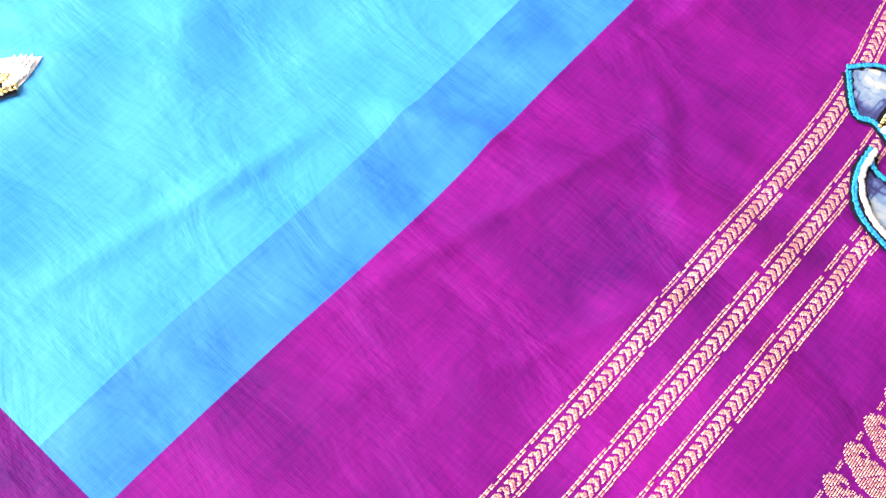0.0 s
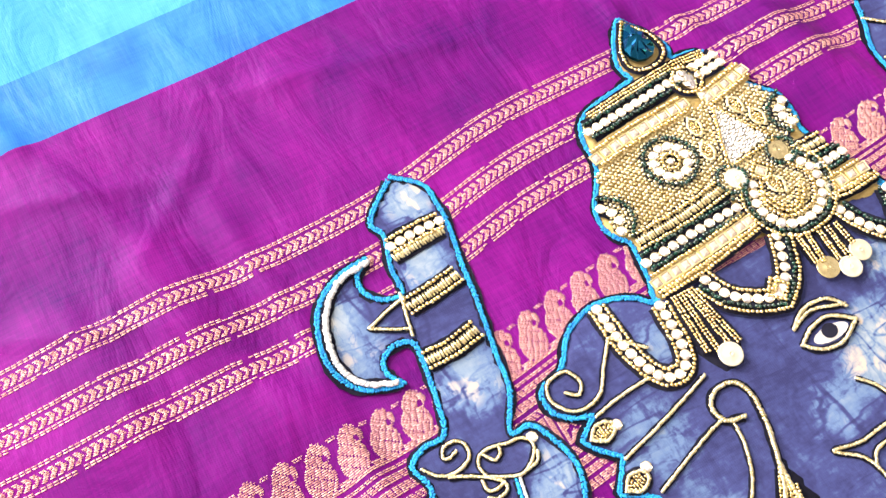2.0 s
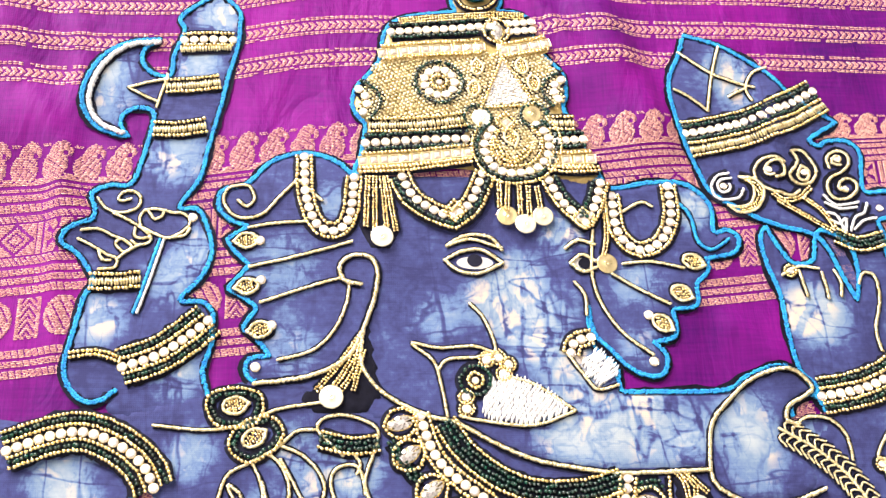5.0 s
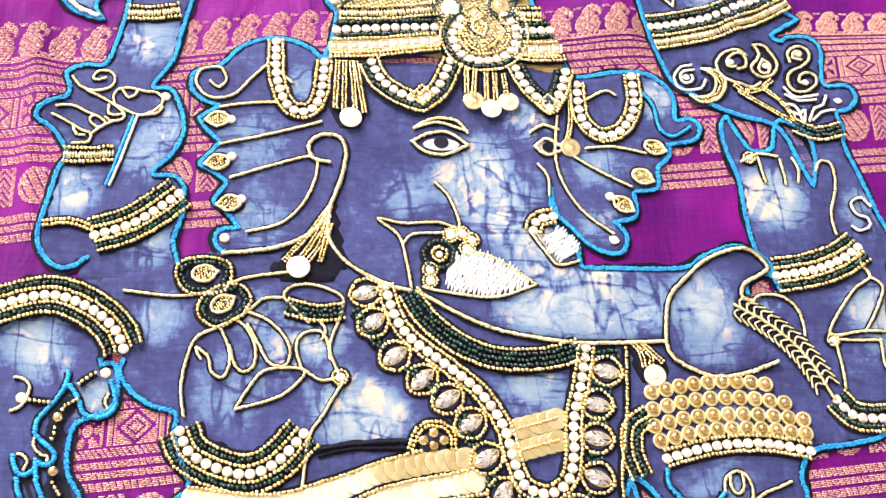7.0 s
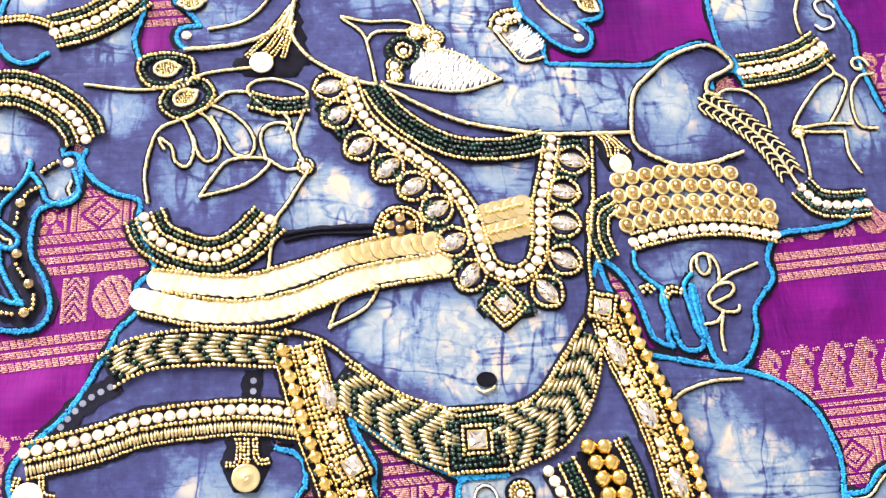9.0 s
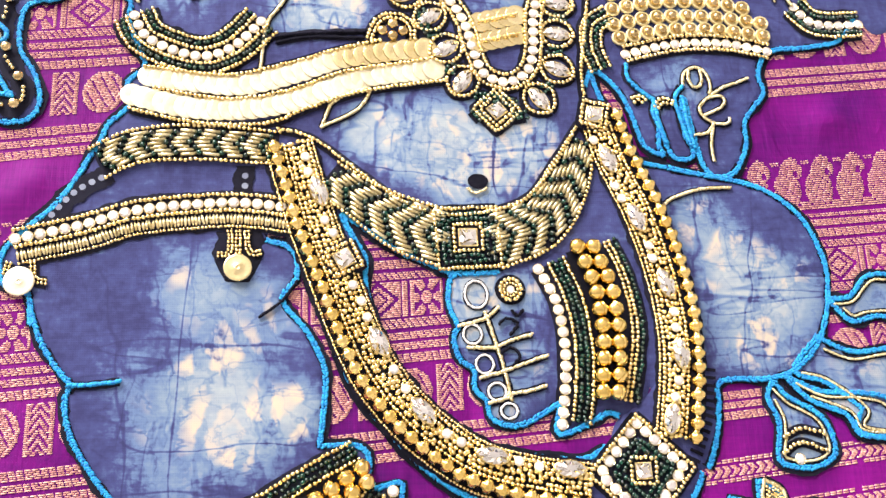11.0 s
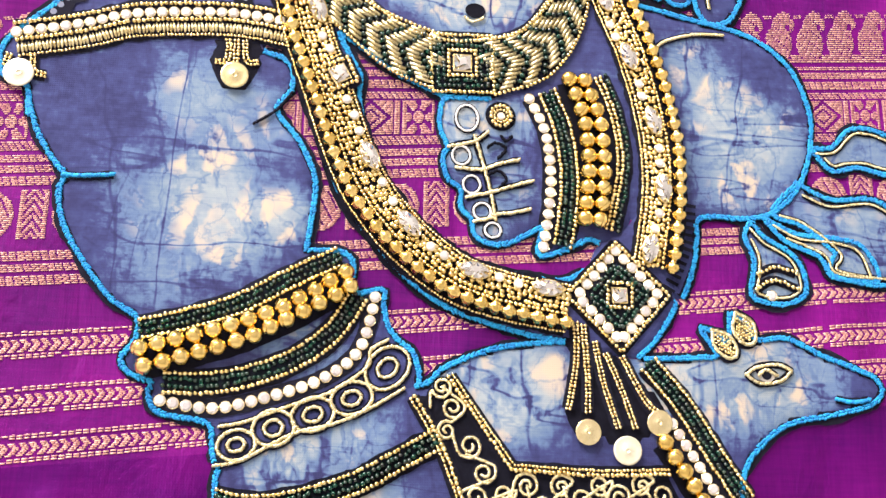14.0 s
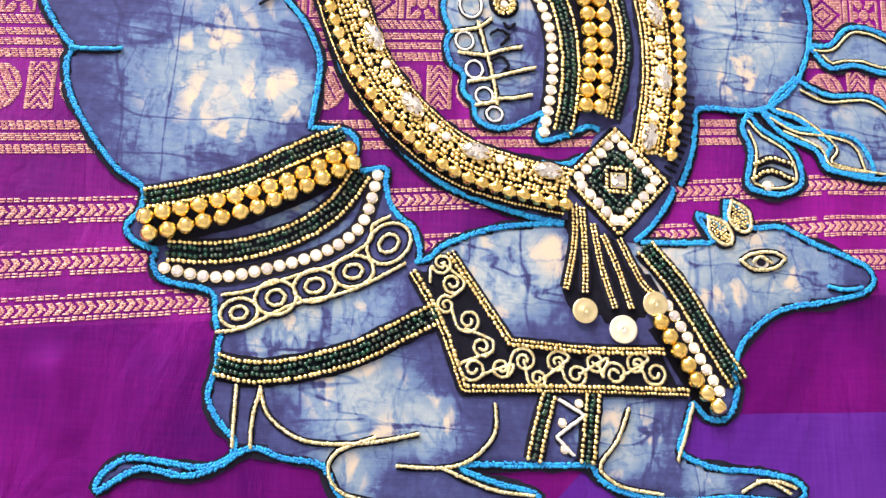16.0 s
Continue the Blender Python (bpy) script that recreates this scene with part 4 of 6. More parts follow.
TORSO = patch("torso_applique", [(-85, 93), (-121, 85), (-157, 76), (-183, 72), (-211, 73), (-211, 50), (-196, 52), (-183, 56), (-161, 56),
      (-150, 48), (-140, 43), (-141, 37), (-136, 29), (-127, 23), (-118, 20), (-118, 11), (-114, -0), (-111, -9),
      (-117, -15), (-116, -25), (-123, -33), (-126, -41), (-131, -50), (-130, -49), (-139, -64), (-149, -74), (-157, -84),
      (-155, -95), (-147, -98), (-145, -110), (-146, -103), (-142, -114), (-136, -124), (-130, -131, 1), (-132, -137), (-129, -149),
      (-121, -162), (-111, -174)] + [(-102, -180), (-102, -188), (-106, -194), (-103, -199), (-95, -202, 1), (-96, -206), (-92, -212), (-76, -215), (-74, -222),
      (-71, -228), (-51, -223), (-29, -211), (-6, -200), (-5, -195), (-7, -188, 1), (-15, -181), (-18, -171), (-18, -166),
      (-28, -168), (-30, -166, 1), (-29, -157), (-34, -153), (-46, -153, 1), (-45, -144), (-44, -127), (-50, -113), (-59, -101),
      (-54, -93, 1), (-54, -85), (-58, -80), (-65, -77), (-55, -65), (-38, -68), (-19, -81), (-4, -88), (2, -91, 1),
      (21, -90), (39, -84)] + [(47, -93), (83, -148), (91, -164), (97, -152), (99, -141), (101, -132), (119, -131), (130, -128), (140, -119),
      (146, -107), (149, -92), (147, -79), (140, -65), (124, -54), (94, -48), (74, -43), (69, -30, 1), (62, -6),
      (69, -2), (80, 18), (79, 50), (80, 51), (47, 59), (25, 85)], [(10, 47),
      (50, 68), (70, 74), (78, 93)], saree, "tie-dyed blue body applique with crackled pale patches", [(-14, -36,15,.8), (12, -43,18,.9),
      (32, -38,12,.75), (-29, -33,9,.5), (-49, 22,13,.7), (-35, 19,8,.5), (-72, 46,12,.45), (-60, 54,8,.5), (-97, 30,14,.28), (-88, 62,9,.35), (-91, -98,13,.44), (-82, -131,13,.55), (-69, -147,14,.5),
      (-93, -157,18,.28), (-105, -132,15,.22), (-52, -140,9,.5), (-67, -107,14,.35), (114, -87,13,.52), (119, -109,20,.5), (99, -69,12,.4),
      (136, -95,12,.35), (-169, 49,10,.5), (-128, 59,9,.4), (25, 33,12,.5), (-43, -183,14,.3), (92, -27,10,.2)], 0.2)
HEAD = patch("elephant_head_applique", [(-62, 184), (-69, 189), (-77, 193), (-88, 194), (-100, 189), (-109, 179), (-120, 175), (-121, 167), (-116, 161),
      (-108, 158, 1), (-117, 152, 1), (-114, 147), (-107, 140, 1), (-116, 129, 1), (-110, 126), (-103, 121, 1), (-109, 112, 1), (-103, 107),
      (-97, 100, 1), (-105, 99), (-107, 95), (-105, 90), (-100, 88), (-103, 88), (-84, 83), (-70, 81), (-56, 73),
      (-23, 70), (-7, 63), (9, 56), (28, 52), (47, 50), (78, 51), (84, 44), (94, 38), (103, 38),
      (116, 39), (127, 45)] + [(123, 60), (115, 69), (120, 72), (120, 78), (126, 82), (133, 84), (128, 91), (116, 95), (103, 91),
      (93, 85), (67, 84), (48, 84, 1), (47, 91), (47, 95), (39, 103), (37, 110), (37, 123, 1), (39, 110),
      (45, 103), (52, 95), (60, 91), (67, 92), (69, 100), (64, 106, 1), (74, 109), (74, 121, 1), (85, 123),
      (86, 133, 1), (92, 139), (92, 145, 1), (105, 148), (108, 155), (103, 159), (97, 158), (97, 171), (87, 181),
      (71, 182), (52, 179)] + [(44, 184)], [(0, 22),
      (40, 76)], saree, "tie-dyed blue elephant head applique with gold outlines", [(12, 115,15,.75), (8, 137,10,.5), (29, 155,9,.5),
      (-5, 126,10,.45), (26, 94,12,.55), (36, 67,16,.55), (62, 67,16,.42), (20, 68,12,.35), (101, 55,13,.35), (56, 77,9,.45), (100, 72,12,.5), (78, 67,9,.35), (-94, 140,14,.25),
      (-90, 103,12,.3), (88, 168,8,.8), (59, 133,10,.35), (-72, 169,8,.3), (58, 105,8,.35), (-27, 117,10,.3)], 0.5)
CROWN = patch("crown_applique", [(-62, 184), (-60, 194), (-58, 209), (-61, 213), (-64, 220), (-62, 229), (-56, 237), (-51, 246),
      (-49, 259), (-41, 268), (-15, 273, 1), (-17, 281), (-12, 292), (-5, 301, 1), (2, 292), (7, 281), (5, 274, 1), (18, 271), (21, 260),
      (27, 247), (34, 238), (35, 227), (33, 221, 1), (36, 211), (41, 200), (46, 189), (48, 180), (33, 182), (14, 184), (-18, 188),
      (-40, 186)], [(0, 26)], saree, "gold crown applique covered with beads and stones", (), 0.8, GOLDCLOTH)
LOTUS = patch("lotus_applique", [(95, 262, 1), (112, 256), (130, 244), (143, 230), (163, 215, 1), (149, 206), (153, 202, 1), (157, 205), (167, 205),
      (172, 199), (171, 188), (171, 179), (182, 179), (185, 172), (180, 166), (174, 164), (176, 155), (175, 147),
      (180, 130), (185, 113), (189, 102), (189, 88), (196, 63), (205, 47), (206, 26), (188, 16), (180, 23),
      (170, 12), (155, 8), (138, 5), (132, -5), (133, -14), (124, -26), (123, -37), (116, -49), (105, -47),
      (99, -16), (98, -32)] + [(101, -39), (99, -43), (92, -42), (88, -30), (87, -39), (89, -42), (81, -38), (77, -25), (73, -15),
      (67, -8), (62, -6), (59, -13, 1), (59, 8), (70, 28), (98, 38), (126, 40), (137, 42), (129, 61),
      (135, 74), (132, 82), (126, 94), (124, 109), (123, 128), (119, 143), (118, 155), (121, 161, 1), (125, 152),
      (131, 143), (140, 144), (143, 155), (147, 159), (158, 152), (160, 140), (158, 128), (157, 125, 1), (153, 135),
      (145, 155), (128, 161)] + [(116, 166), (99, 177), (94, 187, 1), (89, 201), (85, 220), (85, 236), (91, 250)], [(0, 22), (26, 49),
      (56, 83)], saree, "tie-dyed blue lotus bud, hand and arm applique", [(113, 244,10,.5), (117, 231,8,.4), (140, 118,12,.5),
      (133, 122,12,.4), (177, 114,9,.4), (173, 69,9,.5), (182, 58,12,.55), (99, -14,12,.25), (103, 18,12,.3)], 0.15)
SIDEARM = patch("side_hand_applique", [(-218, 73), (-148, 50), (-149, 40), (-143, 40), (-141, 28), (-144, 21), (-154, 17), (-157, 12),
      (-157, -2), (-151, -13), (-148, -24), (-151, -31), (-158, -33), (-170, -31), (-181, -23), (-189, -8), (-193, 12),
      (-205, 40)], [(1, 16)], saree, "tie-dyed blue hand applique holding a looped string", [(-176, 50,10,.55), (-148, 26,8,.5),
      (-168, 40,8,.4)], 0.0)
FOOT = patch("foot_applique", [(23, -88), (4, -91), (1, -97), (1, -104), (4, -111), (2, -115), (4, -123), (9, -127), (9, -134), (13, -138),
      (15, -145), (25, -147), (40, -139, 1), (38, -150), (47, -148), (57, -143), (62, -144), (71, -140), (79, -113), (72, -82),
      (56, -77)], [(1, 16)], saree, "tie-dyed blue foot applique with anklets", [(11, -97,9,.8), (10, -112,8,.6), (30, -100,10,.4),
      (18, -139,7,.5), (29, -124,9,.35)], 0.25)
SASH = patch("garland_sash_applique", [(-62, -39), (-58, -65), (-54, -84), (-49, -94), (-43, -110), (-37, -127), (-28, -141), (-18, -153), (-8, -163),
      (4, -171), (18, -176), (34, -180), (48, -182, 1), (56, -185), (74, -187, 1), (82, -179), (90, -165), (91, -148),
      (95, -122), (94, -99), (88, -72), (74, -40), (69, -27), (58, -26), (58, -36), (64, -55), (72, -78),
      (77, -100), (78, -120), (74, -135), (61, -145), (57, -154, 1), (48, -159), (37, -159), (18, -156), (4, -150),
      (-8, -142), (-18, -128)] + [(-25, -114), (-29, -97), (-29, -85, 1), (-38, -68), (-48, -43)], [(1, 12), (14, 16),
      (31, 41)], saree, "beaded gold garland sash applique with crystal stones", (), 0.7)
RAT = patch("rat_applique", [(-6, -200), (4, -193), (20, -186), (36, -183), (48, -182, 1), (65, -186), (75, -187), (105, -185, 1), (98, -174, 1),
      (105, -176), (109, -180), (110, -168, 1), (117, -172), (120, -178), (132, -177), (145, -183), (158, -188), (165, -191),
      (167, -196), (161, -201), (146, -205), (132, -208), (121, -215), (113, -225), (111, -235), (112, -240), (108, -249),
      (101, -250), (95, -244, 1), (92, -254), (90, -262), (102, -267), (119, -268), (131, -270), (136, -274), (131, -278),
      (110, -277), (89, -279)] + [(71, -277), (61, -273), (58, -268, 1), (32, -269), (11, -270), (23, -275), (37, -278), (39, -282), (19, -285),
      (-10, -285), (-27, -283), (-35, -272), (-48, -270), (-59, -267), (-68, -273), (-79, -277), (-93, -275), (-102, -280),
      (-107, -283), (-105, -277), (-97, -272), (-84, -273), (-75, -274), (-66, -271), (-64, -265), (-69, -260), (-74, -251),
      (-72, -241), (-72, -234), (-71, -228), (-67, -212), (-33, -197)], [(0, 4),
      (6, 67)], saree, "tie-dyed blue rat applique with a beaded saddle cloth", [(34, -197,15,.75), (21, -206,12,.6), (98, -194,18,.5), (84, -197,11,.5), (139, -191,14,.42), (124, -204,13,.36), (66, -262,10,.4),
      (120, -184,10,.4), (-51, -230,14,.55), (-23, -250,16,.65), (1, -257,9,.6), (-29, -277,10,.5), (73, -255,12,.4), (-40, -216,12,.35),
      (11, -194,10,.45), (100, -272,9,.4), (-24, -217,10,.4)], 0.1)
TAILS = [
    patch("cloth_tail_applique", [(148, -100, 1), (157, -99), (165, -91), (176, -91), (185, -97), (181, -109), (167, -107), (156, -109)], [(0, 8)], saree, "pale blue cloth tail applique edged in cyan", [(168, -100,20,.35)]),
    patch("cloth_tail_applique", [(141, -115, 1), (154, -121), (171, -120), (179, -125), (188, -144), (176, -154), (151, -152), (154, -143, 1), (142, -133), (130, -128)], [(0, 10)], saree, "pale blue cloth tail applique edged in cyan", [(164, -134,28,.4)]),
    patch("cloth_tail_applique", [(126, -130, 1), (139, -136), (155, -137), (165, -139), (171, -148), (171, -153, 1), (152, -153), (147, -145), (134, -139)], [(0, 9)], saree, "pale blue cloth tail applique edged in cyan", [(152, -145,20,.5)]),
    patch("cloth_tail_applique", [(121, -132, 1), (126, -138), (136, -144), (140, -151), (140, -160), (132, -164), (122, -163), (119, -160), (121, -148), (118, -138)], [(0, 10)], saree, "pale blue bell-shaped cloth tail applique", [(128, -154,14,.45)]),
]
FOREARM = patch("forearm_applique", [(56, 51), (83, 51), (107, 48), (125, 53), (116, 65), (123, 71), (134, 73), (145, 65), (153, 42),
      (157, 22), (147, 8), (135, 6), (100, -2), (77, -1), (61, -5), (58, -13),
      (51, -1)], [], saree, "tie-dyed blue forearm applique under the beaded cuff", [(129, 63,9,.4), (146, 17,9,.4)], -0.1)

def dyed_ground(parent, points):
    """A piece of the cloth dyed black under hanging tassels and curls."""
    return patch("black_dye_ground", points, [], parent, "", (), LAYERS[parent.name] + 0.22, DARK)


dyed_ground(HEAD, [(-57, 116), (-53, 100), (-50, 84), (-56, 76), (-66, 74), (-82, 76), (-84, 84), (-74, 94), (-65, 104)])
dyed_ground(HEAD, [(-60, 182), (-47, 182), (-42, 160), (-44, 150), (-52, 146), (-60, 152), (-62, 166)])
dyed_ground(TORSO, [(-83, -74), (-66, -74), (-65, -86), (-70, -95), (-80, -95), (-85, -87)])
dyed_ground(TORSO, [(64, 52), (74, 51), (82, 43), (81, 34), (72, 31), (66, 38)])
dyed_ground(RAT, [(47, -178), (66, -186), (84, -202), (86, -211), (78, -216), (68, -225), (60, -216), (54, -218), (46, -210), (49, -194)])

# ---- axe and upper arm ----
band([(-141, 252), (-130, 253), (-119, 253)], "gwg", AXE)
band([(-142, 247), (-131, 248), (-120, 249)], "z", AXE)
for line in ([(-147, 227), (-136, 228), (-124, 230)], [(-151, 205), (-140, 205), (-129, 207)], [(-172, 132), (-162, 132), (-152, 133)]):
    band(line, "gzg", AXE)
cord([(-152, 250), (-165, 248), (-175, 239), (-180, 227), (-180, 216), (-175, 208), (-165, 203)], AXE, SILVER, 2.4, name="silver_edge_cord")
cord([(-147, 231), (-155, 229), (-164, 226, 1), (-157, 222), (-151, 219)], AXE)
cord([(-147, 233), (-149, 225), (-151, 216)], AXE)
for line in (
        [(-172.2, 170.5), (-169.5, 166.6), (-164.7, 164.1), (-159.1, 164.3), (-154.8, 167.1), (-154.7, 171.8), (-157.7, 174.1), (-162.2, 173.5), (-163.6, 170.1), (-161.3, 169.5), (-158.5, 170.6)],
        [(-165.2, 163.4), (-159.9, 161.0), (-153.9, 157.3), (-149.0, 152.9), (-149.8, 149.6), (-154.2, 148.8), (-156.6, 150.7)],
        [(-155.5, 156.6), (-155.8, 153.3), (-153.4, 151.8), (-148.9, 152.5)],
        [(-153.3, 157.3), (-154.1, 161.8), (-151.8, 165.2), (-146.7, 165.7), (-140.9, 164.3), (-136.3, 163.8), (-133.2, 161.2), (-133.5, 157.9), (-136.7, 154.5), (-141.6, 152.2), (-146.8, 153.8), (-153.3, 157.3)],
        [(-150.6, 164.6), (-148.0, 161.1), (-145.2, 162.1), (-144.3, 164.1)],
):
    cord(line, AXE, size=1.25)
for line in (
        [(-132.8, 156.6), (-135.4, 153.3), (-143.3, 152.1)],
        [(-177.2, 154.6), (-170.6, 155.7), (-164.7, 153.0), (-159.4, 150.6), (-156.3, 147.5), (-159.5, 145.4), (-163.2, 149.2), (-161.7, 151.2)],
        [(-178.4, 150.7), (-172.0, 147.6), (-166.0, 144.0), (-162.0, 142.2), (-162.7, 138.4), (-166.5, 137.6), (-169.2, 137.5)],
        [(-169.5, 145.2), (-168.1, 142.0), (-164.7, 141.5)],
        [(-162.0, 142.2), (-157.3, 146.2), (-153.1, 148.8)],
):
    cord(line, AXE, size=1.25)
cord([(-144.9, 151.0), (-147.8, 139.4), (-150.6, 128.0), (-153.5, 118.0)], AXE, YARN, 1.5, name="cyan_cord")
cord([(-143.4, 151.1), (-146.1, 139.5), (-149.0, 128.0), (-151.9, 118.1)], AXE, SILVER, 1.2)
stud("w", -132, 162, AXE)
band([(-156, 95), (-142, 100), (-131, 108), (-123, 115)], "gkgwgkg", AXE)
band([(-177, 100), (-167, 101), (-157, 98)], "gg", AXE)

# ---- crown ----
fill([(-51, 243), (-28, 246), (-2, 249), (24, 248), (32, 236), (33, 222), (11, 216), (-9, 214), (-34, 211), (-56, 211), (-61, 220),
      (-56, 235)], CROWN, GOLDTHREAD, 1.7, 1.5, 20, 2.6, 0.7)
fill([(-9, 216), (24, 219), (28, 205), (27, 194), (19, 185), (4, 184), (-6, 190), (-10, 202)], CROWN, GOLDTHREAD, 1.5, 1.4, 10, 2.4, 0.6)
LAYERS[CROWN.name] += 0.7
band([(-60, 185), (-35, 187), (-11, 191)], "gg", CROWN)
band([(24, 188), (34, 187), (47, 188)], "gg", CROWN)
band([(-42, 265), (-19, 268), (1, 270), (17, 269)], "nnn", CROWN)
band([(-46, 259), (-27, 261), (-0, 264)], "kwk", CROWN)
band([(-50, 247), (-28, 250), (-4, 252)], "gsg", CROWN)
band([(10, 263), (21, 264)], "ww", CROWN)
band([(7, 250), (27, 254)], "gsg", CROWN)
fill([(6, 246, 1), (-4, 219, 1), (19, 223, 1)], CROWN, SILVER, 1.2, 1.2, 35, 4.0, 0.3, "silver_stitched_fill")
band([(6, 246, 1), (-5, 218, 1), (20, 221, 1), (6, 246, 1)], "g", CROWN)
ringed(4, 261, "m", "g", CROWN, 100, scale=0.9)
stud("s", 6, 252, CROWN)
circle(-24, 232, [(11.0, "k"), (7.2, "w"), (3.6, "g")], CROWN)
stud("t", -24, 232, CROWN)
band([(-60, 231), (-53, 227), (-51, 219), (-56, 211)], "k", CROWN)
band([(-61, 227), (-57, 221), (-59, 215)], "w", CROWN)
band([(33, 238), (26, 234), (24, 227), (28, 220)], "k", CROWN)
band([(33, 234), (29, 230), (31, 224)], "w", CROWN)
for x, y, a in ((-6, 241, 90), (-8, 229, 80), (15, 242, 100), (20, 233, 100)):
    leaf(x, y, a, CROWN, 4.4, 2.6)
band([(-56, 208), (-34, 209), (-12, 212)], "gzg", CROWN)
band([(-58, 199), (-35, 201), (-13, 202)], "kwk", CROWN)
band([(-59, 190), (-35, 192), (-12, 195)], "gsg", CROWN)
band([(26, 211), (37, 211)], "gzg", CROWN)
band([(29, 202), (41, 203)], "kwk", CROWN)
band([(27, 192), (44, 193)], "gsg", CROWN)
band([(-2, 208), (-6, 198), (-2, 188), (6, 184), (18, 186), (25, 194), (26, 204), (21, 211)], "gwkg", CROWN)
band([(0, 202), (3, 194), (9, 191), (16, 197)], "gg", CROWN)
circle(-7, 213, [(6.2, "k")], CROWN)
circle(19, 215, [(6.2, "k")], CROWN)
stud("C", -5, 213, CROWN)
stud("c", 18, 216, CROWN)
ringed(6, 211, "s", "g", CROWN, 40)
leaf(8, 203, -70, CROWN, 4.6, 3.0)
band([(-43, 182), (-38, 172), (-28, 165), (-19, 162, 1), (-11, 170), (-5, 184)], "gwkg", CROWN)
ringed(-19, 166, "s", "g", CROWN, 45)
band([(24, 182), (29, 172), (39, 161, 1), (44, 171), (47, 181)], "kwg", CROWN)
ringed(38, 163, "s", "g", CROWN, 45)
for line in ([(1, 181), (1, 168)], [(5, 179), (4, 167)], [(10, 178), (10, 165)], [(14, 178), (14, 164)], [(18, 178), (19, 168)]):
    band(line, "nn", CROWN)
stud("c", 4, 164, CROWN)
stud("C", 12, 160, CROWN, level=3.2)
stud("C", 20, 164, CROWN)
for line in ([(-57, 182), (-58, 158)], [(-54, 182), (-54, 156)], [(-51, 182), (-49, 158)], [(-49, 182), (-45, 156)]):
    band(line, "nn", CROWN)
stud("C", -51, 153, CROWN, level=3.2, scale=1.05)
stud("d", -5, 286, CROWN, scale=1.18)
band([(-5, 298, 1), (3, 287), (4, 279), (-1, 274), (-10, 274), (-14, 279), (-12, 287)], "g", CROWN, closed=True)

# ---- head ----
band([(-85, 192), (-84, 173), (-79, 159), (-71, 156), (-65, 163), (-63, 182)], "gwg", HEAD)
band([(52, 175), (53, 158), (61, 149), (71, 152), (78, 164), (78, 180)], "gwg", HEAD)
band([(48, 178), (48, 157), (46, 146)], "nn", HEAD)
stud("c", 47, 142, HEAD)
cord([(-88, 180), (-95, 172), (-103, 163), (-113, 162), (-119, 169), (-117, 176), (-109, 177), (-106, 171), (-109, 167), (-113, 170)], HEAD)
cord([(-108, 157), (-97, 159), (-84, 160)], HEAD)
cord([(-107, 139), (-87, 144), (-64, 151)], HEAD)
cord([(-102, 123), (-76, 132), (-68, 134)], HEAD)
cord([(-94, 98), (-80, 102), (-71, 111), (-66, 123), (-65, 132)], HEAD)
cord([(-60, 131), (-67, 133), (-69, 139), (-65, 144), (-57, 144), (-53, 138), (-54, 127), (-58, 114), (-64, 101), (-73, 94), (-85, 90),
      (-103, 88)], HEAD, size=1.8)
cord([(-59, 111), (-60, 98), (-56, 89), (-47, 81), (-33, 74), (-21, 71), (-7, 63), (9, 56), (28, 52), (47, 50), (80, 51)], HEAD, size=1.7)
cord([(-77, 170), (-83, 176), (-87, 180)], HEAD)
for x, y, a in ((-109, 151, 185), (-108, 130, 190), (-102, 111, 190), (86, 143, -20), (79, 128, -25), (69, 114, -35)):
    leaf(x, y, a, HEAD)
for x, y in ((-103, 151), (-102, 133), (-97, 113), (-103, 95), (63, 118), (63, 97)):
    stud("w", x, y, HEAD)
for line in ([(-60, 109), (-68, 97), (-78, 85)], [(-60, 107), (-66, 94), (-73, 84)], [(-60, 105), (-63, 93), (-68, 85)], [(-59, 102),
      (-61, 93), (-63, 85)]):
    band(line, "nn", HEAD)
stud("C", -72, 82, HEAD, level=2.4, scale=1.05)
cord([(-24, 143), (-17, 147), (-8, 148), (1, 142)], HEAD, size=1.5)
cord([(-24, 143), (-18, 138), (-9, 137), (1, 142)], HEAD, size=1.5)
cord([(-23, 150), (-14, 155), (-4, 154), (1, 148)], HEAD, size=1.5)
cord([(-23, 150), (-13, 153), (-5, 151), (1, 149)], HEAD, size=1.4)
dot(-11, 142, 8.0, 3.0, HEAD, PALECOTTON, "white_dot")
dot(-11, 143, 3.4, 3.0, HEAD, DARK, "dark_dot", 0.25)
cord([(31, 142), (36, 146), (42, 143)], HEAD, size=1.5)
cord([(31, 142), (36, 138), (42, 140)], HEAD, size=1.5)
cord([(29, 149), (35, 153), (42, 151)], HEAD, size=1.5)
dot(36, 142, 4.8, 2.6, HEAD, PALECOTTON, "white_dot")
dot(37, 142, 2.8, 2.6, HEAD, DARK, "dark_dot", 0.25)
cord([(-14, 123), (-8, 116), (-4, 102), (-13, 104), (-28, 103), (-39, 105), (-30, 97), (-27, 86), (-25, 74)], HEAD)
cord([(-28, 94), (-24, 98), (-13, 99), (-3, 101)], HEAD)
circle(-13, 89, [(6.4, "k"), (3.2, "g")], HEAD)
stud("t", -13, 89, HEAD)
for x, y in ((-8, 98), (-3, 99), (1, 96), (-1, 92), (-17, 82), (-17, 77)):
    ringed(x, y, "w", "n", HEAD)
fill([(-7, 86), (-1, 91), (12, 87), (27, 77, 1), (10, 71), (-10, 74)], HEAD, SILVER, 0.72, 1.1, 78, 7.0, 0.06, "silver_stitched_fill")
cord([(-1, 91), (12, 87), (28, 76, 1), (10, 70), (-11, 72), (-20, 74)], HEAD)
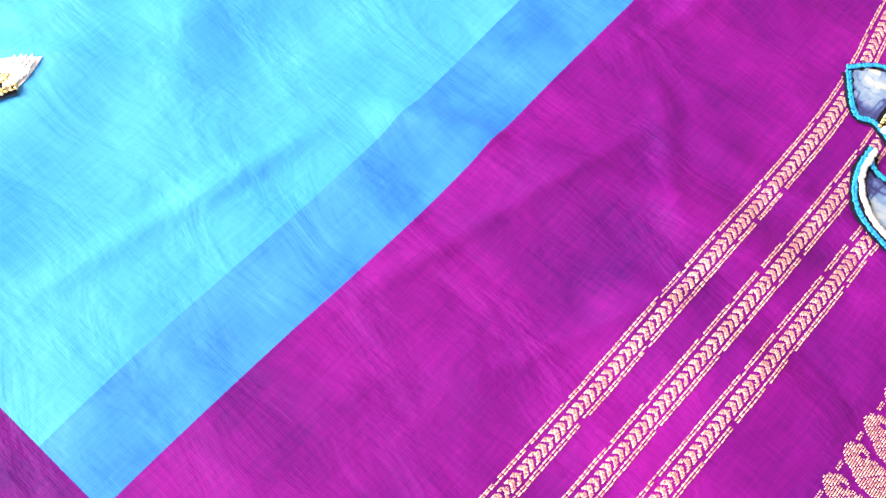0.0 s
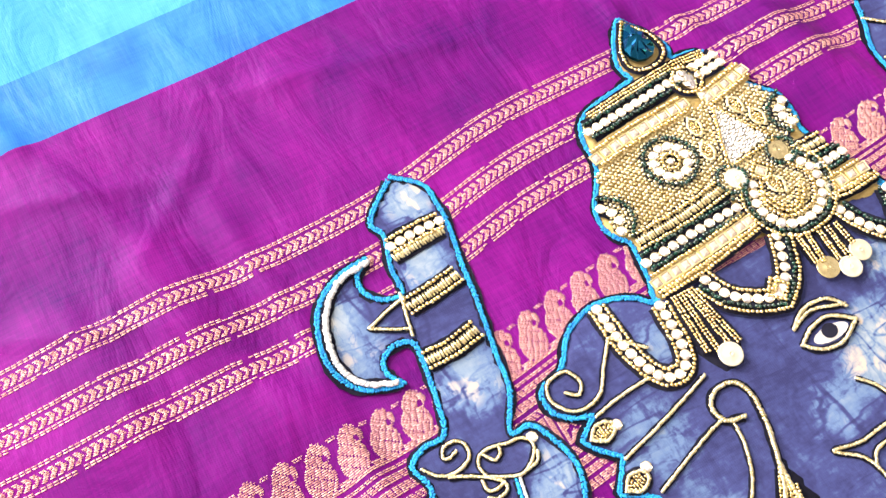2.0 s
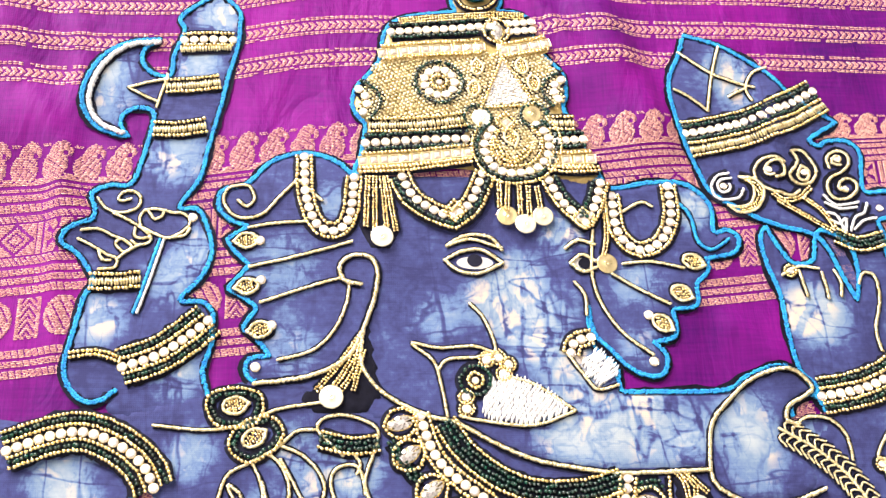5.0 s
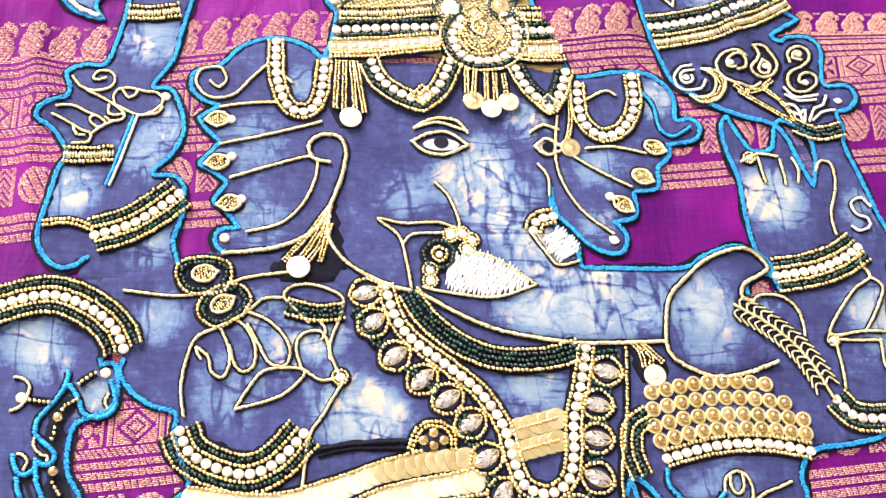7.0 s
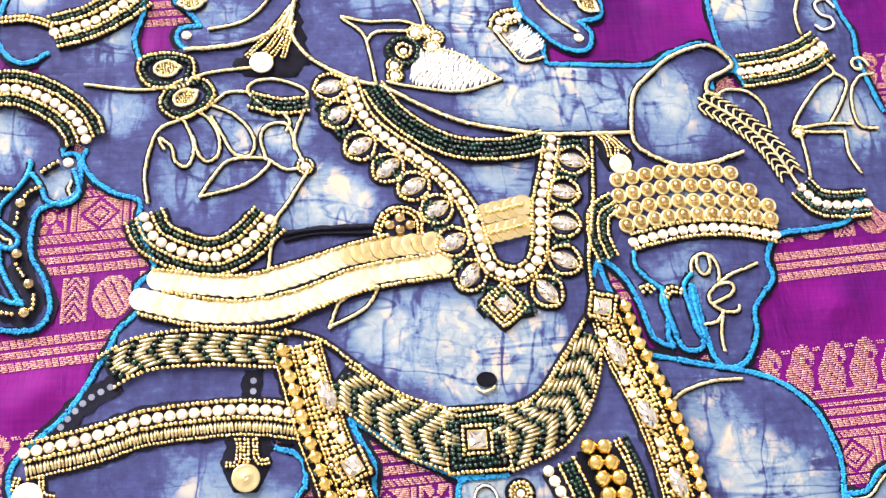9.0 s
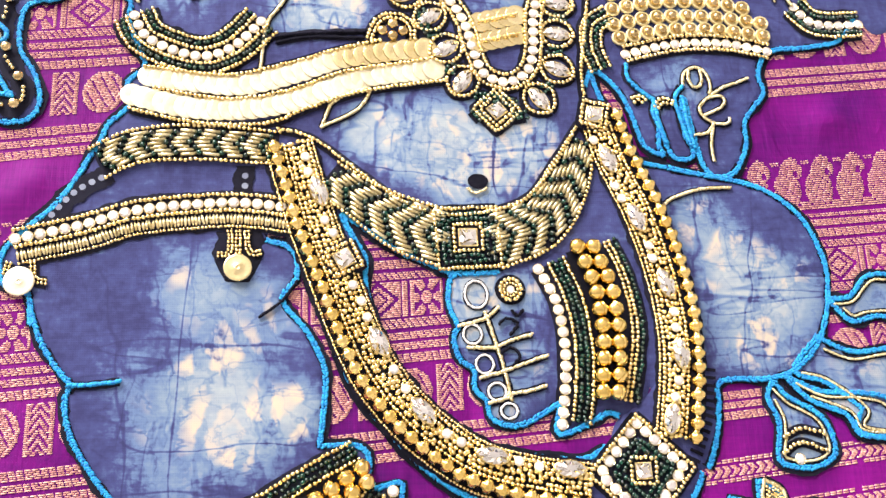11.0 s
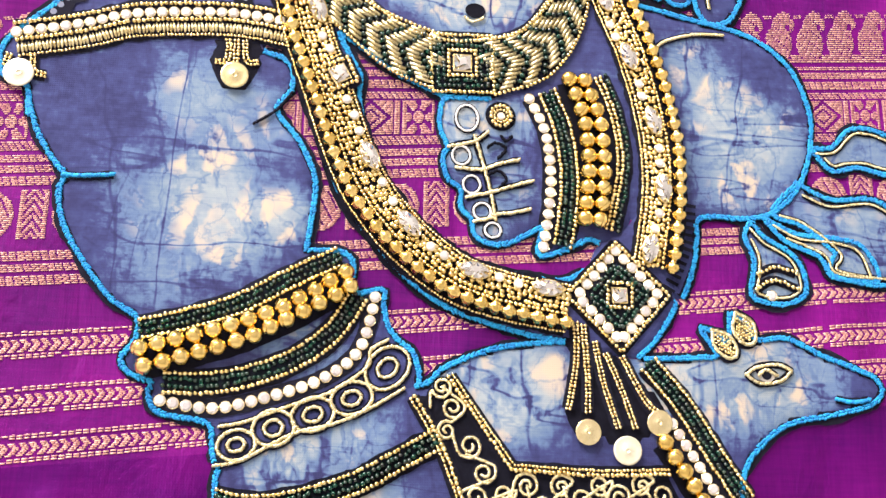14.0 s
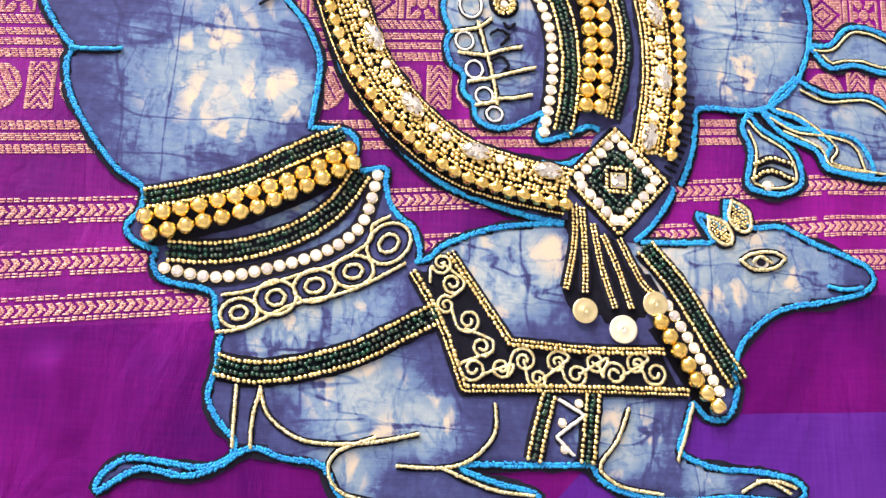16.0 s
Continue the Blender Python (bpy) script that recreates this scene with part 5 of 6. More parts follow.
fill([(32, 98, 1), (39, 103, 1), (46, 97), (47, 91, 1), (39, 86, 1), (35, 91)], HEAD, SILVER, 0.72, 1.1, 60, 6.0, 0.06, "silver_stitched_fill")
band([(28, 101), (30, 106), (37, 108)], "gwg", HEAD)
cord([(27, 100), (33, 91), (38, 85), (47, 87)], HEAD)
cord([(122, 70), (117, 72), (119, 78), (126, 82), (130, 86), (123, 93), (113, 93), (102, 88), (93, 80), (85, 71), (82, 58), (82, 47),
      (88, 41), (101, 36), (115, 38), (129, 43)], HEAD, size=1.7)
cord([(42, 158), (40, 141), (41, 129), (45, 119), (52, 109), (63, 100)], HEAD)
cord([(49, 137), (60, 130), (73, 123)], HEAD)
cord([(54, 142), (67, 143), (81, 140)], HEAD)
cord([(32, 133), (36, 127), (36, 118)], HEAD)
cord([(82, 172), (87, 165), (89, 153), (95, 149), (103, 154)], HEAD, YARN, 1.6, name="cyan_cord")
cord([(56, 167), (65, 172), (70, 170)], HEAD)

# ---- lotus, raised hand and arm ----
cord([(91, 252), (107, 240), (126, 233)], LOTUS)
cord([(111, 255), (106, 239), (102, 221)], LOTUS)
cord([(87, 231), (94, 227), (102, 220)], LOTUS)
cord([(133, 244), (126, 241), (122, 233), (124, 226)], LOTUS)
cord([(113, 228), (122, 233)], LOTUS)
band([(90, 204), (118, 211), (138, 219), (156, 229)], "gkwkgzg", LOTUS)
for line in (
        [(112.3, 185.4), (116.6, 183.0), (118.3, 178.0), (115.9, 172.2), (110.6, 170.2), (105.5, 171.0)],
        [(112.3, 185.4), (118.5, 184.4), (122.5, 179.4), (121.1, 173.0), (116.6, 168.5), (109.7, 167.6), (105.5, 171.0)],
        [(127.9, 186.0), (125.0, 185.9), (124.3, 189.1), (127.0, 192.4), (131.2, 193.2), (133.7, 190.1), (132.6, 186.2), (128.9, 184.7)],
        [(134.0, 192.7), (129.1, 195.1), (123.1, 193.6), (119.5, 188.3), (120.6, 182.5), (124.7, 178.8), (130.2, 177.1), (135.3, 176.0), (139.7, 178.7)],
):
    cord(line, LOTUS, size=1.4, back=3.4)
for line in (
        [(139.0, 199.4), (143.7, 199.6), (147.7, 194.5), (149.3, 189.3), (146.8, 184.1), (142.4, 182.0), (137.9, 183.1), (136.1, 186.9), (139.7, 191.6), (141.3, 194.9), (139.0, 199.4)],
        [(142.6, 191.7), (145.7, 189.2), (144.5, 184.7), (141.0, 184.5), (140.3, 187.7), (142.6, 191.7)],
        [(155.9, 190.9), (155.5, 196.1), (160.1, 199.6), (164.7, 198.4), (165.8, 193.9), (162.1, 189.2), (155.7, 185.7), (153.2, 180.5), (155.4, 175.4), (161.1, 175.0), (166.3, 178.4), (167.6, 182.9), (164.4, 185.4), (160.1, 183.9), (159.0, 180.0), (162.3, 178.9)],
        [(161.4, 192.4), (157.5, 193.6), (159.2, 196.9), (162.0, 196.3), (161.1, 194.3)],
):
    cord(line, LOTUS, size=1.4, back=3.4)
for line in (
        [(107.3, 187.2), (102.0, 185.7), (98.6, 180.5), (100.3, 174.9), (105.9, 173.8), (111.1, 175.2), (113.3, 179.1)],
        [(108.2, 184.6), (103.5, 183.8), (101.5, 180.6), (103.4, 177.5), (107.0, 178.9), (107.3, 181.7)],
        [(150.9, 176.6), (156.0, 171.7), (166.6, 173.3)],
        [(150.9, 172.8), (156.8, 169.8), (165.1, 170.7)],
        [(150.8, 167.7), (155.1, 166.0), (157.0, 159.2)],
        [(151.4, 164.0), (155.7, 162.2), (159.0, 164.8), (158.0, 158.6)],
        [(170.6, 172.8), (168.1, 167.6), (163.7, 165.6), (160.3, 158.7)],
        [(173.5, 165.3), (167.4, 163.9), (162.1, 159.3)],
):
    cord(line, LOTUS, SILVER, 1.25, back=3.4)
for line in (
        [(115.6, 184.0), (120.6, 178.1), (118.1, 171.4), (110.9, 168.7)],
        [(126.7, 176.4), (130.9, 173.7), (137.9, 174.6), (145.1, 180.2)],
        [(128.6, 173.3), (139.2, 166.7), (151.7, 158.4)],
        [(141.4, 175.0), (148.6, 168.3), (153.5, 159.1)],
):
    band(line, "nn", LOTUS)
for x, y in [(125.9, 188.5), (143.5, 188.5), (161.7, 180.1), (176.0, 170.4), (104.3, 180.7), (160.1, 195.6)]:
    stud("t", x, y, LOTUS)
band([(153, 156), (163, 152), (175, 155)], "gkkg", LOTUS)
cord([(125, 137), (133, 141), (142, 140)], LOTUS)
for line in ([(133, 139), (134, 132), (135, 127)], [(143, 138), (144, 131), (144, 126)], [(149, 139), (151, 133), (150, 127)]):
    cord(line, LOTUS, size=1.3)
ringed(129, 139, "t", "n", LOTUS)
cord([(164, 102), (163, 112), (167, 125), (167, 136), (162, 138), (159, 133)], LOTUS)
cord([(182, 116), (178, 120), (173, 117), (175, 112), (180, 110), (180, 106), (175, 104), (172, 106)], LOTUS, SILVER, 1.3)
band([(134, 82), (151, 85), (164, 90), (173, 96)], "gkgwgkg", LOTUS)
cord([(173, 96), (173, 88), (176, 82), (169, 77), (162, 69), (154, 57), (157, 55), (169, 57), (180, 57)], LOTUS)
cord([(176, 82), (181, 77), (176, 66), (170, 57)], LOTUS)
cord([(194, 82), (187, 80), (182, 71), (183, 57), (191, 55)], LOTUS)
spiral(188, 86, 4.6, LOTUS, 0, 1.0)
cord([(155, 54), (160, 53), (176, 53)], LOTUS)
cord([(156, 51), (157, 40), (157, 32)], LOTUS)
cord([(176, 53), (176, 42), (180, 34)], LOTUS)
band([(152, 27), (159, 20), (169, 19), (180, 20)], "gkwkg", LOTUS)
ringed(155, 53, "t", "n", LOTUS)
spine = [(113, 68), (128, 59), (141, 46), (151, 27)]
cord(spine, LOTUS, level=2.2)
fringe = spline(spine, False, 3.4)[0]
for (x, y), (tx, ty) in zip(fringe[1:-2], along(fringe)[1:-2]):
    for side in (1, -1):
        cord([(x, y), (x - 2 * tx - side * 3.4 * ty, y - 2 * ty + side * 3.4 * tx), (x + 2 * tx - side * 5.6 * ty, y + 2 * ty + side * 5.6 * tx)], LOTUS, size=0.85, level=2.0, back=3.0)
cord([(119, 68), (126, 73), (136, 72), (142, 65), (143, 55)], LOTUS)
for line in ([(73, 29), (93, 33), (110, 34), (122, 33)], [(73, 22), (92, 26), (111, 27), (129, 25)], [(73, 15), (91, 19), (113, 20),
      (136, 18)], [(75, 9), (93, 13), (114, 14), (136, 12)]):
    for x, y in even(spline(line, False, 1.0)[0], 6.2):
        stud("u", x, y, LOTUS)
        stud("k", x, y, LOTUS, scale=0.85, level=1.9)
band([(77, 2), (97, 7), (118, 8), (137, 5)], "gwg", LOTUS)
band([(71, 19), (64, 14), (63, 4), (66, -5)], "gkgkg", LOTUS)
for line in (
        [(99.2, -11.9), (100.3, -6.1), (104.3, -3.3), (108.2, -4.3), (110.2, -7.6), (110.8, -11.8), (110.1, -14.8)],
        [(102.4, -5.2), (102.0, -8.6), (103.6, -11.9), (106.0, -11.9), (107.5, -8.5), (107.3, -4.7)],
        [(127.2, -7.5), (122.0, -9.6), (116.1, -11.8), (111.7, -14.8), (107.2, -18.5), (105.1, -21.8), (106.7, -25.1), (110.8, -27.6), (116.3, -27.7), (117.4, -25.5)],
        [(110.6, -16.4), (114.4, -15.6), (116.1, -17.6), (114.5, -20.6), (110.6, -22.6), (107.2, -24.3)],
        [(102.2, -32.9), (107.0, -32.0), (109.3, -29.6), (110.3, -28.0)],
        [(110.3, -28.4), (108.7, -35.7), (108.6, -41.3), (109.0, -43.7)],
):
    cord(line, LOTUS)
for line in (
        [(87.4, -21.5), (89.7, -18.6), (93.9, -19.4)],
        [(78.2, -18.7), (80.7, -17.5), (82.5, -19.1)],
):
    band(line, "gg", LOTUS)
for line in (
        [(76.7, -2.9), (76.6, -8.0), (80.0, -12.9), (84.4, -16.6), (86.5, -18.7), (85.6, -23.6), (87.6, -30.1), (89.6, -36.5)],
        [(98.8, -11.9), (95.4, -17.0), (96.2, -23.5), (97.8, -30.1), (100.0, -37.3)],
        [(98.6, -16.9), (99.6, -28.4), (101.5, -38.1)],
        [(86.5, -18.7), (87.8, -28.5), (90.0, -36.5)],
):
    cord(line, LOTUS, YARN, 1.8, name="cyan_cord")

# ---- a white and gold sprig on the body cloth ----
SPRIG = patch("sprig_applique", [(-374, 504), (-364, 498), (-357, 496), (-342, 499, 1), (-353, 511),
      (-365, 515)], [], saree, "white thread sprig with gold beads on the body cloth", (), 0.0, STONE)
fill([(-360, 499), (-357, 497), (-343, 499, 1), (-351, 507)], SPRIG, SILVER, 0.72, 1.1, 30, 6.0, 0.06, "white_stitched_fill")
band([(-370, 502), (-363, 499), (-357, 496)], "gg", SPRIG)
band([(-363, 507), (-359, 503), (-356, 503)], "gg", SPRIG)
stud("t", -357, 503, SPRIG)

# ---- breast: collar, necklace, arms ----
band([(-26, 71), (-19, 60), (-6, 49), (10, 43), (29, 43), (44, 47)], "gkkkg", TORSO, level=1.9)
band([(-36, 74), (-32, 61), (-25, 51), (-11, 40), (2, 29), (11, 15), (15, -0), (19, -9), (28, -12), (36, -7), (39, 4), (40, 18), (44, 33),
      (47, 48)], "gwg", TORSO, level=1.9)
for x, y, a in ((-44, 71, 20), (-41, 58, 40), (-32, 44, 35), (-21, 34, 40), (-11, 26, 35), (-2, 16, 40), (4, 2, 30), (10, -12, 55),
      (40, -19, -50), (48, -6, -25), (49, 10, -12), (50, 24, -8), (55, 38, -10)):
    ringed(x, y, "m", "g", TORSO, a, scale=0.92)
ringed(23, -24, "q", "gg", TORSO, 42, scale=0.85)
for line in ([(-48, 63), (-39, 49), (-36, 49)], [(-27, 39), (-16, 30), (-17, 29)], [(-6, 19), (-3, 9), (2, 9)], [(7, -5),
      (5, -8)], [(15, -18), (31, -21)], [(45, -13), (42, -15)], [(50, 3), (45, 1)], [(53, 17), (47, 18)], [(56, 30), (48, 32)], [(60, 46),
      (51, 45)], [(14, -24), (17, -28)], [(29, -27), (34, -26)]):
    band(line, "kk", TORSO)
band([(64, 48), (62, 21), (58, -3), (58, -20)], "g", TORSO)
for line in ([(67, 50), (70, 46), (71, 40)], [(69, 50), (74, 45), (74, 40)], [(72, 49), (77, 44), (79, 42)]):
    band(line, "nn", TORSO)
stud("C", 75, 36, TORSO, level=2.4)
band([(-109, -13), (-92, -15), (-75, -16), (-57, -11), (-40, -4)], "C", TORSO)
band([(-36, -3), (-26, -1), (-15, 1), (-4, 2)], "c", TORSO)
band([(-115, -21), (-92, -26), (-66, -25), (-44, -18), (-27, -11), (-1, -7)], "C", TORSO)
for line in ([(-111, -9), (-81, -12), (-57, -6), (-37, 1), (-22, 5)], [(-116, -27), (-92, -32), (-66, -32), (-49, -25), (-27, -17),
      (3, -12)], [(-107, -18), (-81, -22), (-57, -18), (-35, -9), (-4, -3)]):
    band(line, "g", TORSO, level=1.8)
for line in ([(18, 14), (33, 18)], [(18, 5), (33, 9)]):
    band(line, "c", TORSO)
    band(line, "n", TORSO, level=2.6, ground=False)
band([(-26, 6), (-23, 13), (-17, 16), (-10, 13), (-9, 6)], "gg", TORSO)
for x, y in ((-21, 9), (-17, 12), (-13, 9), (-17, 7)):
    stud("k", x, y, TORSO)
cord([(-45, -33, 1), (-40, -22), (-27, -16), (-31, -25), (-45, -33, 1)], TORSO)
cord([(-66, 5), (-48, 8), (-28, 9)], TORSO, DARK, 1.6)
cord([(-62, 3), (-49, 6), (-28, 6)], TORSO, DARK, 1.2)
band([(-197, 61), (-180, 67), (-167, 68), (-153, 62), (-144, 54), (-140, 46)], "gkgwgkg", SIDEARM, level=2.2)
cord([(-142, 71), (-122, 69), (-108, 71), (-94, 77), (-76, 80)], TORSO)
for loop in ([(-120, 82), (-110, 85), (-101, 82), (-102, 73), (-110, 71), (-118, 73)], [(-111, 63), (-106, 71), (-96, 73), (-92, 67),
      (-97, 60), (-105, 57)]):
    band(loop, "gk", TORSO, closed=True)
leaf(-110, 79, 10, TORSO, 5.2, 3.4)
leaf(-102, 66, 30, TORSO, 5.2, 3.4)
for line in (
        [(-114.9, 19.0), (-116.6, 30.6), (-115.1, 42.2), (-111.9, 51.1), (-103.3, 56.0), (-92.7, 62.1), (-85.7, 68.2), (-78.4, 68.8)],
        [(-102.4, 55.0), (-99.1, 48.0), (-98.3, 40.1), (-100.8, 34.7), (-105.3, 37.2), (-106.7, 43.1), (-111.8, 47.1), (-109.8, 42.2)],
        [(-96.2, 59.0), (-91.7, 55.0), (-88.5, 47.9), (-88.6, 40.0), (-93.0, 37.1), (-96.6, 41.1), (-98.6, 48.0)],
        [(-90.9, 62.1), (-83.7, 59.0), (-77.3, 52.9), (-74.2, 45.8), (-76.2, 39.9), (-82.5, 41.0), (-87.1, 48.9), (-91.7, 57.0)],
        [(-69.5, 38.3), (-71.9, 47.8), (-69.2, 53.4), (-62.0, 54.2), (-59.1, 48.7), (-58.4, 42.7)],
):
    cord(line, TORSO)
for line in (
        [(-95.2, 21.7), (-91.0, 29.3), (-85.1, 37.1), (-77.1, 38.9), (-68.2, 37.9), (-71.7, 32.0), (-79.6, 26.3), (-95.2, 21.7)],
        [(-68.2, 37.9), (-62.0, 33.9), (-56.6, 34.2)],
        [(-62.9, 58.9), (-60.2, 54.8), (-61.6, 50.8)],
        [(-54.8, 36.8), (-58.4, 47.7), (-54.7, 59.9), (-53.2, 68.1), (-58.3, 72.3), (-67.5, 74.8), (-74.8, 73.4), (-77.5, 69.2), (-72.9, 64.0), (-67.4, 58.3)],
        [(-53, 33), (-61, 19), (-66, 10), (-68, -9)]):
    cord(line, TORSO)
band([(-76, 65), (-64, 62), (-53, 63)], "gkkg", TORSO)
ringed(-54, 35, "w", "n", TORSO)
band([(-116, 13), (-110, 3), (-92, -4), (-79, 0), (-68, 12)], "gkgwgkg", TORSO)
dot(14, -54, 4.0, 3.1, TORSO, DARK, "dark_dot", 0.3)
cord([(10, -57), (13, -59), (17, -57)], TORSO, size=1.2, back=0)

# ---- side hand ----
dyed_ground(SIDEARM, [(-174.6, -5.9), (-172.6, -4.8), (-169.0, -3.0), (-167.5, -8.2), (-164.0, -15.5), (-159.3, -22.0), (-164.5, -20.5), (-169.0, -16.8), (-172.6, -11.7)])
ribbon("drawn_band", spline([(-156.1, 24.8), (-162.0, 19.4), (-163.0, 11.1), (-162.2, 2.1), (-161.5, -3.1), (-159.3, -10.5), (-155.7, -16.3), (-154.0, -22.8), (-157.1, -27.0), (-163.9, -26.9), (-170.4, -23.2), (-174.8, -20.3)], False, 1.0)[0], 7.5, DARK, SIDEARM, on(SIDEARM, None) - 0.05, ragged=0.4)
for line in (
        [(-160.4, 36.6), (-160.9, 31.1), (-164.0, 24.9), (-167.8, 20.3), (-169.9, 16.5), (-170.1, 11.9), (-167.4, 8.9), (-163.6, 5.8), (-161.8, 2.8), (-162.7, 0.2), (-165.4, -0.5), (-167.6, 0.3)],
        [(-159.5, 31.0), (-156.3, 27.1), (-154.5, 23.2), (-153.2, 19.8), (-149.1, 18.2), (-144.2, 18.9), (-141.2, 22.4), (-141.6, 27.0), (-143.4, 32.5)],
        [(-177.3, 3.0), (-175.2, -2.9), (-172.3, -4.4), (-169.1, -2.3), (-168.4, 1.4)],
        [(-174.9, -5.9), (-172.9, -12.4), (-168.9, -17.6), (-164.5, -21.2), (-158.5, -22.7)],
        [(-168.5, -0.8), (-167.2, -7.4), (-164.1, -14.0), (-160.9, -19.1), (-158.2, -22.7)],
):
    cord(line, SIDEARM, YARN, 1.9, name="cyan_cord")
for line in (
        [(-155.8, 25.2), (-159.2, 23.3), (-161.1, 21.0)],
        [(-162.8, 13.7), (-163.6, 9.6)],
        [(-161.3, -7.5), (-158.5, -11.9)],
        [(-154.0, -19.2), (-154.2, -24.9)],
        [(-166.8, -25.4), (-161.2, -26.9)],
        [(-155.9, 31.4), (-153.3, 33.8), (-149.8, 36.1)],
        [(-173.6, 24.9), (-166.4, 24.1)],
):
    band(line, "g", SIDEARM, level=1.9)
for x, y in [(-162.2, 17.9), (-161.5, -3.1), (-156.1, -15.2), (-156.8, -26.3), (-169.4, -23.3)]:
    stud("k", x, y, SIDEARM, level=1.6)
for line in (
        [(-170.3, 9.6), (-170.0, 6.6), (-167.2, 3.6), (-164.4, 2.8), (-164.5, 1.0)],
        [(-175.6, 4.1), (-173.1, 2.9), (-171.8, 0.7), (-172.9, -2.2)],
        [(-144.1, 27.8), (-145.3, 24.7), (-144.1, 22.0)],
        [(-180.6, 34.3), (-176.9, 33.5), (-174.5, 30.4), (-175.3, 24.9), (-177.8, 21.9), (-180.5, 20.7)],
):
    cord(line, SIDEARM)
for x, y in [(-177.2, 26.1), (-146.2, 36.3)]:
    stud("w", x, y, SIDEARM)

# ---- belt and hip band ----
chevrons([(-126, -49), (-112, -42), (-88, -40), (-61, -42)], (6.0, 6.6, 6.2), TORSO, 1)
chevrons([(-43, -53), (-31, -62), (-15, -72), (-0, -77)], (6.5, 7.5, 10.0, 11.0), TORSO, 1)
chevrons([(18, -78), (36, -71), (48, -56), (56, -36)], (11.0, 10.0, 8.0, 4.0), TORSO, -1)
band([(-61, -34), (-48, -38), (-31, -51), (-15, -63), (2, -68), (19, -66), (33, -60), (43, -47), (55, -29)], "g", TORSO)
ringed(9, -77, "q", "gkkg", TORSO, 3, scale=0.95)
band([(-152, -81), (-130, -76), (-111, -70), (-85, -67), (-71, -67), (-56, -69)], "gwgzn", TORSO)
stud("C", -150, -94, TORSO, level=2.4, scale=1.15)
stud("c", -75, -89, TORSO, level=2.4, scale=1.1)
for line in ([(-78, -75), (-78, -83), (-82, -84)], [(-75, -75), (-75, -85)], [(-72, -75), (-71, -83), (-67, -83)], [(-154, -87),
      (-155, -91)], [(-146, -87), (-145, -93), (-141, -94)]):
    band(line, "nn", TORSO)
for line in ([(-143, -72), (-133, -60), (-121, -53)], [(-73, -49), (-73, -61)]):
    drawn = spline(line, False, 1.0)[0]
    ribbon("drawn_band", drawn, 8.0, DARK, TORSO, on(TORSO, None) + 0.02)
    for x, y in even(drawn, 3.6)[1:-1]:
        dot(x, y, 1.2, 1.2, TORSO, PALEDYE, "dyed_dot", 0.18)
cord([(-131, -131), (-124, -131), (-114, -130)], TORSO, YARN, 1.6, name="cyan_cord")
cord([(-54, -94), (-59, -101), (-67, -107)], TORSO, DARK, 1.2, back=0)
cord([(83, -66), (90, -60), (102, -56), (114, -55)], TORSO)

# ---- garland sash ----
band([(-57, -41), (-53, -56), (-48, -73), (-41, -92), (-35, -109), (-27, -127), (-16, -142), (-4, -153), (10, -162), (28, -167),
      (48, -170)], "ng_gpn", SASH)
band([(64, -28), (69, -45), (77, -65), (83, -86), (86, -106), (86, -126), (82, -152)], "pg_gn", SASH)
for x, y, a in ((-46, -60, -70), (-25, -117, -65), (-10, -142, -50), (14, -158, -15), (41, -163, -5), (65, -45, -70), (74, -69, -70),
      (83, -95, -75), (86, -122, -88), (80, -146, 75)):
    ringed(x, y, "m", "", SASH, a, scale=0.95, level=3.7)
for x, y in ((-51, -46), (-50, -52), (-44, -71), (-41, -76), (-34, -96), (-31, -102), (-29, -108), (-20, -127), (-16, -134), (-2, -150),
      (3, -153), (23, -160), (30, -162), (60, -37), (67, -56), (69, -61), (78, -80), (79, -85), (85, -106), (85, -112), (84, -132),
      (82, -138)):
    ringed(x, y, "t", "", SASH, level=3.5, scale=1.15)
ringed(-37, -86, "q", "g", SASH, 25, scale=0.9, level=3.4)
ringed(61, -26, "q", "g", SASH, -12, scale=0.9, level=3.4)
ringed(68, -164, "q", "g", SASH, 0, scale=0.8)
band([(67, -154, 1), (78, -163, 1), (68, -175, 1), (58, -165, 1)], "kk", SASH, closed=True)
band([(67, -144, 1), (87, -163, 1), (68, -185, 1), (48, -165, 1)], "g", SASH, closed=True)
band([(67, -147, 1), (83, -163, 1), (68, -181, 1), (52, -165, 1)], "w", SASH, closed=True)
for line in ([(51, -175), (51, -189), (48, -206)], [(54, -176), (55, -195), (55, -207)], [(58, -182), (61, -197), (66, -212)], [(62, -186),
      (68, -200), (72, -212)], [(68, -187), (76, -202), (80, -206)]):
    band(line, "nn", SASH)
stud("c", 55, -214, SASH, level=2.4)
stud("C", 69, -220, SASH, level=2.4, scale=1.1)
stud("c", 81, -210, SASH, level=2.4)
hem = spline([(2, -169), (16, -174), (32, -178), (45, -179)], False, 3.0)[0]
hem2 = spline([(99, -128), (97, -143), (92, -156), (88, -164)], False, 3.0)[0]
for h, side in ((hem, 1), (hem2, -1)):
    for (x, y), (nx, ny) in zip(h, side * np.stack([-along(h)[:, 1], along(h)[:, 0]], 1)):
        ribbon("drawn_line", np.array([(x, y), (x + 2.5 * nx, y + 2.5 * ny), (x + 5 * nx, y + 5 * ny)]), 1.3, DARK, SASH, 2.02)

